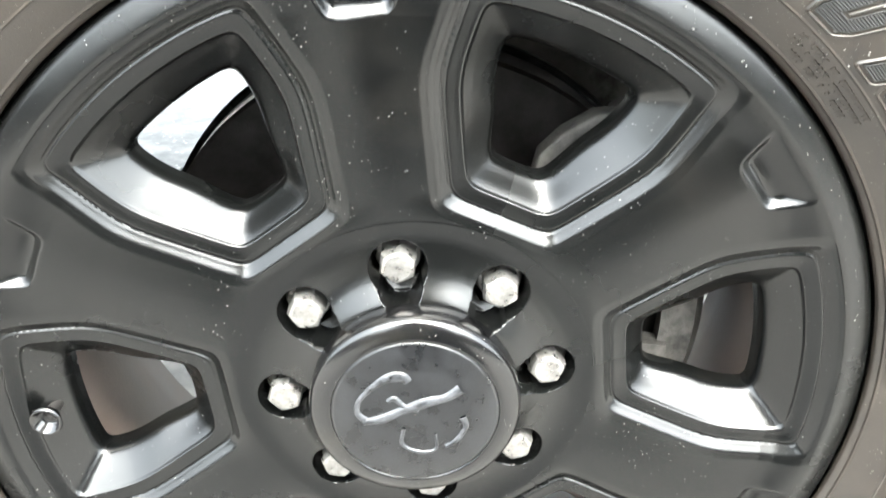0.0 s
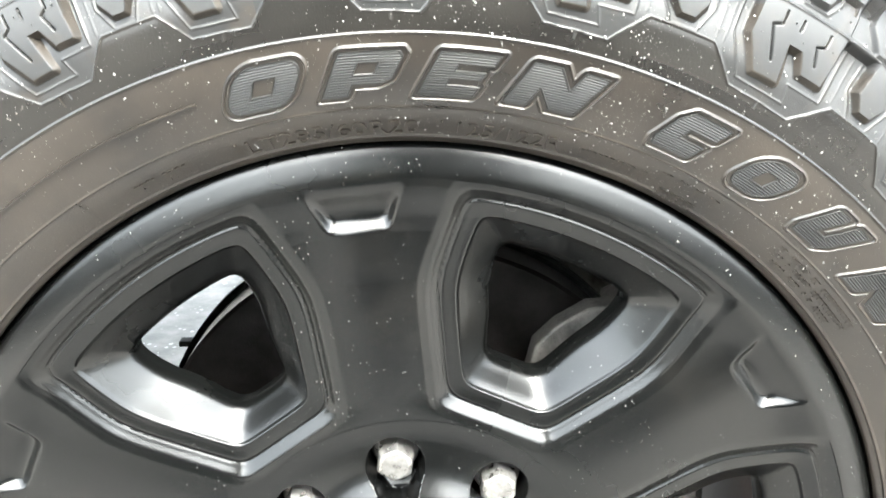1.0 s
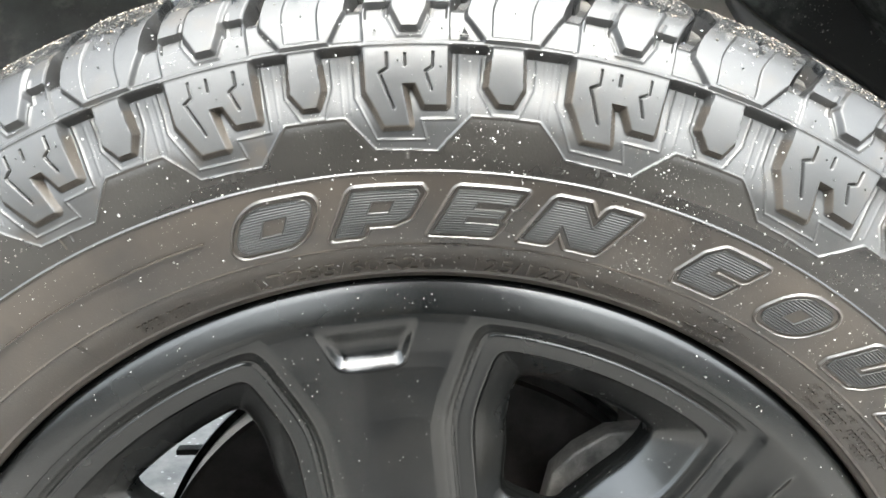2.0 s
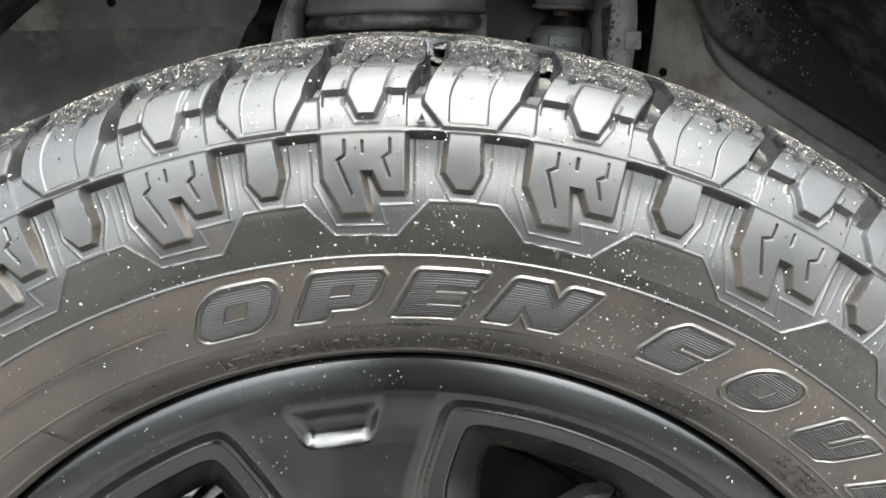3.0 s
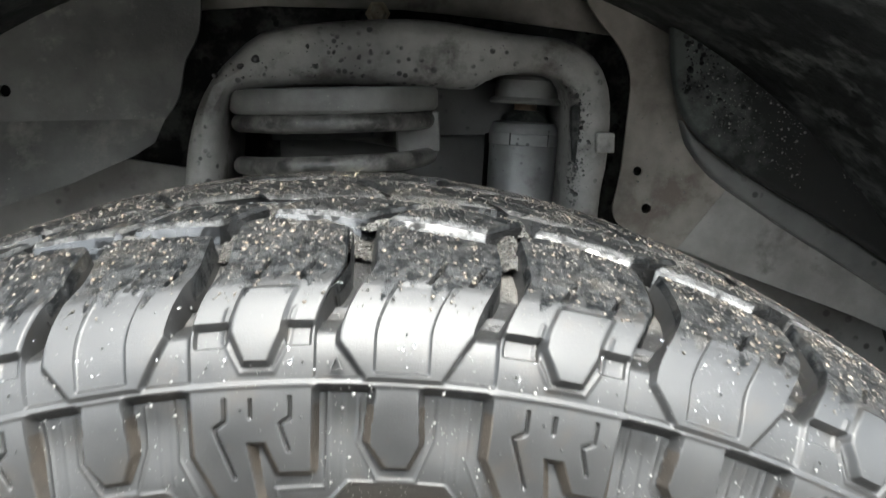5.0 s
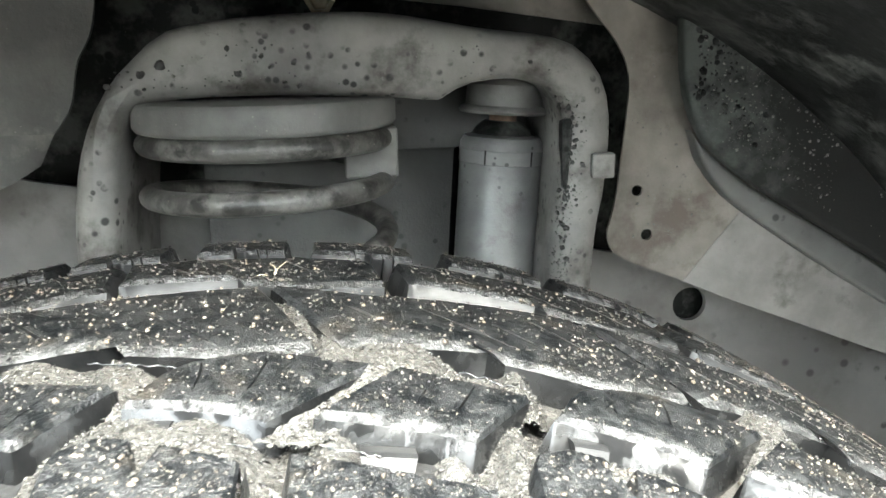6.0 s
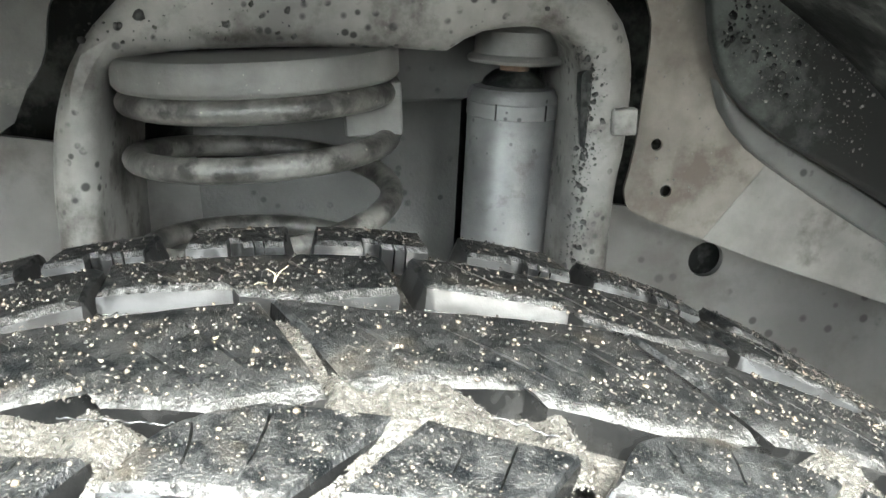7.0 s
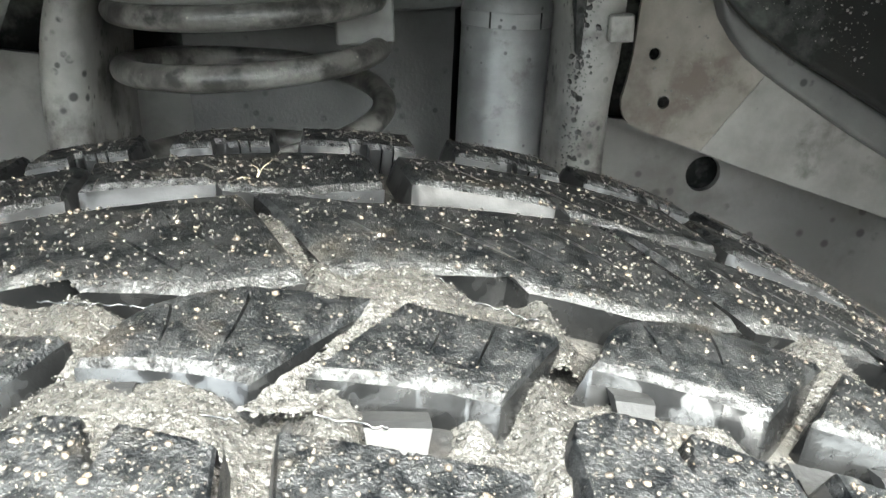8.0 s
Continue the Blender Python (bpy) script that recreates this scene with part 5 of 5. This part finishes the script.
def sand_bed(name, y0, y1, heaps, seed):
    """Wet sand lying in a groove that runs round the tire: heaps of (angle, width, height)."""
    a = np.arange(38, 142, 0.2)
    f = np.linspace(0, 1, 16)
    pts = np.zeros((len(f), len(a), 3))
    for j, t in enumerate(a):
        fill = -0.002 + sum(h * math.exp(-((t - c) / w) ** 2) for c, w, h in heaps)
        for i, g in enumerate(f):
            y = y0 + (y1 - y0) * g
            n = lump(t * 0.9, y * 260, seed, 1.0) * 0.0016 + lump(t * 4.0, y * 900, seed, 1.0) * 0.0005
            r = crown(y) - DEEP + min(fill, 0.0100) * (1 - 0.35 * (2 * g - 1) ** 2) + n
            pts[i, j] = (r * math.cos(radians(t)), y, r * math.sin(radians(t)))
    for i in range(len(f)):
        for j in range(len(a)):
            if math.hypot(pts[i, j, 0], pts[i, j, 2]) > crown(pts[i, j, 1]) - DEEP + 0.0012:
                SAND_TOP.append(Vector(pts[i, j]))
    return tagged(part(name, grid_mesh(name, pts), M_SAND, tire), "pale wet sand packed in the groove", kind="stuff")


sand_bed("sand", 0.024, 0.062, ((90.4, 2.6, 0.0100), (87.4, 1.5, 0.0060), (84.2, 1.0, 0.0080), (82.2, 1.1, 0.0030), (80.4, 0.8, 0.0055), (78.4, 0.9, 0.009), (75.6, 1.3, 0.006), (73.0, 1.4, 0.005), (97.0, 2.0, 0.006), (104.0, 2.5, 0.007), (66.0, 1.5, 0.006), (60, 2, 0.004), (112, 2, 0.005)), 3.1)
sand_bed("sand", 0.064, 0.108, ((82.0, 2.4, 0.0140), (84.5, 0.7, 0.0080), (95.0, 1.8, 0.0100), (66.8, 2.0, 0.0085), (91.5, 1.3, 0.0085), (77.4, 0.8, 0.009), (67.0, 1.0, 0.006), (104.5, 1.6, 0.008)), 7.7)
sand_bed("sand", 0.095, 0.150, ((85.6, 1.9, 0.0105), (98.6, 1.5, 0.0095), (72.0, 1.0, 0.004)), 5.2)


def channel_bed(start, pitch, seed):
    """Wet sand in the slanted cut between two blocks of the second row, deep in front and nearly flush behind."""
    f, g = np.linspace(0, 1, 34), np.linspace(0, 1, 9)
    pts = np.zeros((34, 9, 3))
    for i, a in enumerate(f):
        lo, hi, y = 0.085 + 0.32 * a, 0.245 + 0.19 * a, 0.0455 + 0.0335 * a
        for j, b in enumerate(g):
            t = start - (lo + (hi - lo) * b) * pitch
            r = crown(y) - (0.0040 - 0.0026 * a) - 0.0010 * (1 - (2 * b - 1) ** 2) + 0.0012 * lump(t * 2.2, y * 420, seed, 1.0) + 0.0006 * lump(t * 7.0, y * 1300, seed, 1.0)
            pts[i, j] = (r * math.cos(radians(t)), y, r * math.sin(radians(t)))
    SAND_TOP.extend(Vector(p) for row in pts[::2] for p in row[1:-1])
    tagged(part("sand", grid_mesh("sand", pts), M_SAND, tire), "pale wet sand in a slanted tread cut", kind="stuff")


for k, (start, pitch) in enumerate(PITCHES):
    if 80 < start < 120:
        channel_bed(start, pitch, 2.3 + k)


def scatter(name, count, place, size, mat, label, seed, flat=0.7, parent=None):
    """Many small stones or spots in one mesh. place(rnd) gives a point and its normal."""
    rnd = random.Random(seed)
    ico = bmesh.new()
    bmesh.ops.create_icosphere(ico, subdivisions=1, radius=1.0)
    large = [v.co.copy() for v in ico.verts], [[v.index for v in f.verts] for f in ico.faces]
    ico.free()
    small = [Vector(v) for v in ((1, 0, 0), (0, 1, 0), (-1, 0, 0), (0, -1, 0), (0, 0, 1), (0, 0, -1))], [f for i in range(4) for f in ((i, (i + 1) % 4, 4), ((i + 1) % 4, i, 5))]
    verts, polys = [], []
    for _ in range(count):
        got = place(rnd)
        if got is None:
            continue
        p, n = got
        s = size[0] * (size[1] / size[0]) ** (rnd.random() ** 3.6)
        q = n.to_track_quat("Z", "Y") @ Euler((0, 0, rnd.uniform(0, 6.28))).to_quaternion()
        sx, sy = s * rnd.uniform(0.7, 1.2), s * rnd.uniform(0.7, 1.2)
        k = len(verts)
        base, faces = large if s > 0.00042 else small
        for b in base:
            j = 1 + rnd.uniform(-0.3, 0.3)
            verts.append(p + q @ Vector((b.x * sx * j, b.y * sy * j, b.z * s * flat * j)))
        polys += [[i + k for i in f] for f in faces]
    me = bpy.data.meshes.new(name)
    me.from_pydata([tuple(v) for v in verts], [], polys)
    ob = part(name, smooth(me), mat, parent)
    return tagged(ob, label, kind="stuff")


def lug_cover(deg, y):
    """Which of the points (degrees, y) lie on the top of a tread block."""
    cover = np.zeros(deg.shape, bool)
    for start, pitch in PITCHES:
        for turn in (0, 360):
            u = (start + turn - deg) / pitch
            for left, right, front, back, _, _ in ROWS_OF_LUGS:
                b = np.full(deg.shape, 0.5)
                for _ in range(4):
                    lo, hi = left[0] + (left[1] - left[0]) * b, right[0] + (right[1] - right[0]) * b
                    a = (u - lo) / (hi - lo)
                    f, k = np.interp(a, *zip(*front)), np.interp(a, *zip(*back))
                    b = np.clip((y - f) / (k - f), -0.2, 1.2)
                cover |= (a > 0.02) & (a < 0.98) & (b > 0.03) & (b < 0.97)
    return cover


def tread_spots(count, seed):
    """Spots on the tops of the inner rows and a few on the groove floors."""
    state = np.random.RandomState(seed)
    deg, y = state.uniform(38, 142, count * 3), state.uniform(0.026, 0.236, count * 3)
    cover, luck = lug_cover(deg, y), state.rand(count * 3)
    for d, v, on, l in zip(deg, y, cover, luck):
        if 0.6 * lump(d * 0.35, v * 60, 4.4, 1.0) + 0.7 * lump(d * 1.5, v * 230, 8.1, 1.0) < -0.40 + 0.9 * l:
            continue
        if v < 0.044 and not on or not on and l > 0.25:
            continue
        t = radians(d)
        r = crown(v) + (0.0002 if on else 0.0002 - DEEP)
        yield Vector((r * math.cos(t), v, r * math.sin(t))), Vector((math.cos(t), 0, math.sin(t)))


def from_spots(spots):
    return lambda rnd: next(spots, None)



def on_sand(rnd):
    p = SAND_TOP[rnd.randrange(len(SAND_TOP))] + Vector((rnd.uniform(-1, 1), rnd.uniform(-1, 1), 0)) * 0.0010
    return p, Vector((p.x, 0, p.z)).normalized()


scatter("sand", 34000, on_sand, (0.00020, 0.00062), M_SANDGRAIN, "wet translucent sand grains", 21, 0.8, tire)


def wet_line(a0, a1, y, depth, seed):
    """The edge of a film of water where sand meets rubber: a thin wavy glossy bead."""
    n = max(8, int(abs(a0 - a1) * 14))
    rings = []
    for i in range(n):
        a = a0 + (a1 - a0) * i / (n - 1)
        yy = y(a) + 0.0011 * lump(a * 2.6, seed, 0, 1.0) + 0.0005 * lump(a * 9.0, seed, 3, 1.0)
        r = crown(yy) - depth + 0.0009 * lump(a * 3.4, seed, 7, 1.0)
        w = 0.00024 * (1 + 0.7 * lump(a * 5.0, seed, 11, 1.0))
        t = radians(a)
        rings.append([((r + w * math.sin(b)) * math.cos(t), yy + w * math.cos(b), (r + w * math.sin(b)) * math.sin(t)) for b in np.linspace(0, 2 * np.pi, 6, endpoint=False)])
    return grid_mesh("wet_line", np.array(rings), closed=True)


for first, last, y0, y1, depth, seed in ((90.4, 86.4, 0.0525, 0.0420, 0.0036, 1), (84.6, 82.8, 0.0425, 0.0390, 0.0032, 2), (83.2, 79.6, 0.0330, 0.0290, 0.0075, 3), (77.2, 73.0, 0.0480, 0.0390, 0.0055, 4),
                                         (92.8, 89.2, 0.0885, 0.0810, 0.0030, 5), (84.2, 80.4, 0.0905, 0.0950, 0.0030, 6), (79.6, 77.6, 0.0870, 0.0800, 0.0045, 7), (92.0, 88.9, 0.0830, 0.0790, 0.0070, 8),
                                         (94.0, 87.5, 0.1560, 0.1420, 0.0060, 10), (80.8, 75.8, 0.1560, 0.1530, 0.0075, 11), (74.6, 71.0, 0.1410, 0.1430, 0.0060, 12),
                                         (76.0, 72.4, 0.0350, 0.0310, 0.0080, 13), (98.0, 93.4, 0.0440, 0.0340, 0.0050, 14), (104.0, 98.0, 0.0500, 0.0420, 0.0040, 15)):
    part("wet_line", wet_line(first, last, lambda a: y0 + (y1 - y0) * (a - first) / (last - first), depth, seed), M_LINE, tire, "thin glossy edge of a water film")

scatter("grit", 50000, from_spots(tread_spots(50000, 31)), (0.00010, 0.0007), M_GRIT, "pale sand grains and grit stuck to the tread", 11, 0.8, tire)


scatter("grit", 4200, from_spots(tread_spots(4200, 32)), (0.00020, 0.0010), M_PEBBLE, "tan grit and small pebbles on the tread", 22, 0.8, tire)


def on_shoulder(rnd):
    s, deg = rnd.uniform(s_of_r(0.402), TLEN - 0.002), rnd.uniform(38, 142)
    if rnd.random() > 0.15 + 0.85 * ((s - s_of_r(0.402)) / (TLEN - s_of_r(0.402))) ** 0.7 or lump(deg * 1.3, s * 160, 5.5, 1.0) < rnd.uniform(-0.8, 0.3):
        return None
    start, pitch = next((a, b) for a, b in PITCHES if a - b < deg <= a or a - b < deg - 360 <= a)
    u = (start - deg) % 360 / pitch - 0.10 * float(step(np.array(s), EDGE_S - 0.022, EDGE_S + 0.012))
    inner = np.interp(u % 1, [0.068, 0.17, 0.33, 0.472, 0.57, 0.66, 0.73, 0.865, 0.985], [0.0360, 0.0340, 0.0300, 0.0270, 0.0405, 0.0440, 0.0426, 0.0380, 0.0335])
    if not (0.08 < u % 1 < 0.46 or 0.58 < u % 1 < 0.97) or s > TLEN - 0.003 - (0.0460 - inner):
        return None
    p = Vector(tire_points(np.array(radians(deg)), np.array(s), 0.0014))
    q = Vector(tire_points(np.array(radians(deg)), np.array(s), 0.0114))
    return p, (q - p).normalized()


scatter("grit", 42000, on_shoulder, (0.00012, 0.0008), M_GRIT, "pale sand grains on the tread's edge", 12, 0.8, tire)


scatter("grit", 12000, on_shoulder, (0.00022, 0.0010), M_PEBBLE, "tan grit and small pebbles on the tread's edge", 23, 0.8, tire)


def on_sidewall(rnd):
    s = rnd.uniform(s_of_r(0.279), s_of_r(0.405))
    a = math.degrees(rnd.gauss(radians(78), radians(26)))
    if not 20 < a < 150 or lump(a * 0.16, s * 30, 9.1, 1.0) < rnd.uniform(-0.5, 0.3):
        return None
    t = radians(a)
    p, q = Vector(tire_points(np.array(t), np.array(s), 0.0001)), Vector(tire_points(np.array(t), np.array(s), 0.0101))
    return p, (q - p).normalized()


scatter("spatter", 9500, on_sidewall, (0.00010, 0.0007), M_SPECK, "dried pale spatter spots on the sidewall", 13, 0.5, tire)


def on_rim(rnd):
    a, r = radians(rnd.uniform(-20, 200)), rnd.uniform(0.10, 0.256)
    off = (math.degrees(a) - SPOKE + 30) % 60 - 30
    w = radians(30 - abs(off))
    x, y = r * math.sin(w), r * math.cos(w)
    if abs(x) < 0.0775 * min(1, max(0, (y - 0.07) / 0.11)) and 0.116 < y and r < 0.2545:
        return None
    if r > 0.222 and abs(off) < 7:
        return None
    return Vector((r * math.cos(a), float(face_y(r)) - 0.0001, r * math.sin(a))), Vector((0, -1, 0))


scatter("spatter", 300, on_rim, (0.00008, 0.0004), M_SPECK, "dried pale spatter spots on the paint", 14, 0.4, rim)


def on_lip(rnd):
    a = radians(rnd.choice((rnd.uniform(0, 60), rnd.uniform(-10, 190))))
    f = rnd.random()
    r = 0.261 + 0.0105 * f
    return Vector((r * math.cos(a), -0.0020 + 0.0026 * f * f, r * math.sin(a))), Vector((math.cos(a) * 0.4, -0.9, math.sin(a) * 0.4))


scatter("spatter", 140, on_lip, (0.00015, 0.0007), M_SPECK, "dried pale spatter spots on the rim's lip", 15, 0.4, rim)


def on_shoulder_wet(rnd):
    s = rnd.uniform(s_of_r(0.384), s_of_r(0.4085))
    a = rnd.uniform(45, 135)
    if lump(a * 0.3, s * 40, 2.7, 1.0) < rnd.uniform(-0.7, 0.4):
        return None
    t = radians(a)
    p, q = Vector(tire_points(np.array(t), np.array(s), 0.0010)), Vector(tire_points(np.array(t), np.array(s), 0.0110))
    return p, (q - p).normalized()


scatter("water_beading", 1300, on_shoulder_wet, (0.00018, 0.0006), M_DROP, "clear water drops beaded on the shoulder", 16, 0.55, tire)

def on_liner(rnd):
    x, z = rnd.uniform(0.292, 0.62), rnd.uniform(0.70, 0.97)
    if z < 0.845 - 0.62 * (x - 0.298) + 0.004 or lump(x * 22, z * 9, 1.3, 1.0) + 0.9 * math.exp(-(x - 0.29) / 0.04) < rnd.uniform(-0.2, 0.8):
        return None
    return Vector((x, 0.4398, z)), Vector((0, -1, 0))


scatter("spatter", 13000, on_liner, (0.00025, 0.0014), M_SPECK, "dried pale spatter spots on the liner", 18, 0.3, liner)


def on_tower(rnd):
    x, z = rnd.uniform(-0.10, 0.20), rnd.uniform(0.888, 0.925)
    if lump(x * 18, z * 18, 6.1, 1.0) < rnd.uniform(-0.2, 0.5) or z > 0.93 - 0.3 * max(0, abs(x - 0.05) - 0.10) ** 1.0:
        return None
    return Vector((x, 0.3999, z)), Vector((0, -1, 0))


scatter("spatter", 260, on_tower, (0.0002, 0.0012), M_SPECK, "dried pale spatter spots on the tower", 19, 0.3, tower)


def on_apron(rnd):
    x = rnd.uniform(0.256, 0.34)
    z = rnd.uniform(0.765 - 0.39 * (x - 0.262), 0.90)
    if x > 0.287 and z > 0.835 - 0.6 * (x - 0.3) or math.hypot(x - 0.262, z - 0.804) < 0.006 or math.hypot(x - 0.2705, z - 0.7705) < 0.006:
        return None
    return Vector((x, 0.4693, z)), Vector((0, -1, 0))


scatter("spatter", 260, on_apron, (0.0002, 0.0011), M_SPECK, "dried pale spatter spots on the apron", 20, 0.3, apron)



def on_post(rnd):
    """Oily drops on the tower's rounded inner edge, thickest towards the shock absorber."""
    z, d = rnd.uniform(0.715, 0.878), abs(rnd.gauss(0, 0.0065))
    if d > 0.026 or lump(z * 60, d * 160, 2.2, 1.0) < rnd.uniform(-0.9, 0.2) - 0.5 * (d < 0.006):
        return None
    x = float(np.interp(z, [0.60, 0.740, 0.830, 0.864, 0.878], [0.170, 0.178, 0.186, 0.188, 0.1825])) + d
    back, soft = max(0.0, 0.013 - d), 0.013
    rise = math.sqrt(max(soft * soft - back * back, 1e-8))
    return Vector((x, 0.4000 + soft - rise, z)), Vector((-back, -rise, 0)).normalized()


scatter("grime", 700, on_post, (0.0004, 0.0026), M_GRIME, "dark oily drops on the tower's post", 41, 0.06, tower)


def on_arch(rnd):
    x = rnd.uniform(-0.10, 0.19)
    z = 0.889 + 0.036 * rnd.random() ** 1.7
    if lump(x * 30, z * 40, 3.7, 1.0) < rnd.uniform(-0.2, 0.6) or z > 0.916 - 0.35 * max(0, x - 0.12) - 0.3 * max(0, -0.03 - x):
        return None
    return Vector((x, 0.3999, z)), Vector((0, -1, 0))


scatter("grime", 260, on_arch, (0.0005, 0.0034), M_GRIME, "dark drops dried on the tower's arch", 42, 0.06, tower)


def on_liner_edge(rnd):
    x, z = 0.289 + abs(rnd.gauss(0, 0.030)), rnd.uniform(0.75, 0.97)
    if z < 0.852 - 0.62 * (x - 0.298) + 0.010:
        return None
    return Vector((x, 0.4399, z)), Vector((0, -1, 0))


scatter("grime", 420, on_liner_edge, (0.0008, 0.0036), M_LINER, "black drops on the liner's dusty edge", 43, 0.06, liner)

# moulding nibs on the side lugs
nibs = []
for start, pitch in PITCHES:
    if start > 40 or start < -205:
        for u, r in ((0.60, 0.366), (0.70, 0.3535), (0.73, 0.376), (0.80, 0.370), (0.93, 0.362), (0.945, 0.3735), (0.25, 0.362), (0.62, 0.388), (0.95, 0.3885), (0.27, 0.396), (0.79, 0.3905)):
            t = radians(start - u * pitch)
            p, q = Vector(tire_points(np.array(t), np.array(s_of_r(r)), 0.0012)), Vector(tire_points(np.array(t), np.array(s_of_r(r)), 0.0112))
            nibs.append((p, (q - p).normalized()))
nib_queue = iter(nibs)
scatter("nib_field", len(nibs), lambda rnd: next(nib_queue), (0.00045, 0.0006), M_LUG, "tiny rubber moulding nibs on the lugs", 17, 1.6, tire)


def straw(points, width):
    bm = bmesh.new()
    line, _ = curve_through(points, 12)
    loops = []
    for i, c in enumerate(line):
        w = width * (1 - 0.7 * i / 11)
        loops.append([bm.verts.new(Vector(c) + Vector((w * math.cos(b), 0.3 * w * math.sin(b), w * math.sin(b)))) for b in (0, 1.57, 3.14, 4.71)])
    for a, b in zip(loops, loops[1:]):
        for i in range(4):
            bm.faces.new((a[i], a[(i + 1) % 4], b[(i + 1) % 4], b[i]))
    bm.faces.new(loops[0])
    bm.faces.new(loops[-1])
    return bm


stalk = thing("dry_stalk", (0.022, 0.156, C + 0.4255), "dry straw stalk stuck on top of the tread", "straw")
part("blade", straw([(0, 0, -0.001), (0.001, 0.001, 0.002), (-0.001, 0.001, 0.004)], 0.0003), M_STRAW, stalk)
part("blade", straw([(0, 0, -0.001), (0.002, 0.002, 0.002), (0.005, 0.003, 0.004)], 0.0003), M_STRAW, stalk)
part("blade", straw([(0, 0, -0.001), (-0.003, -0.002, 0.001), (-0.006, -0.003, 0.0005)], 0.0003), M_STRAW, stalk)
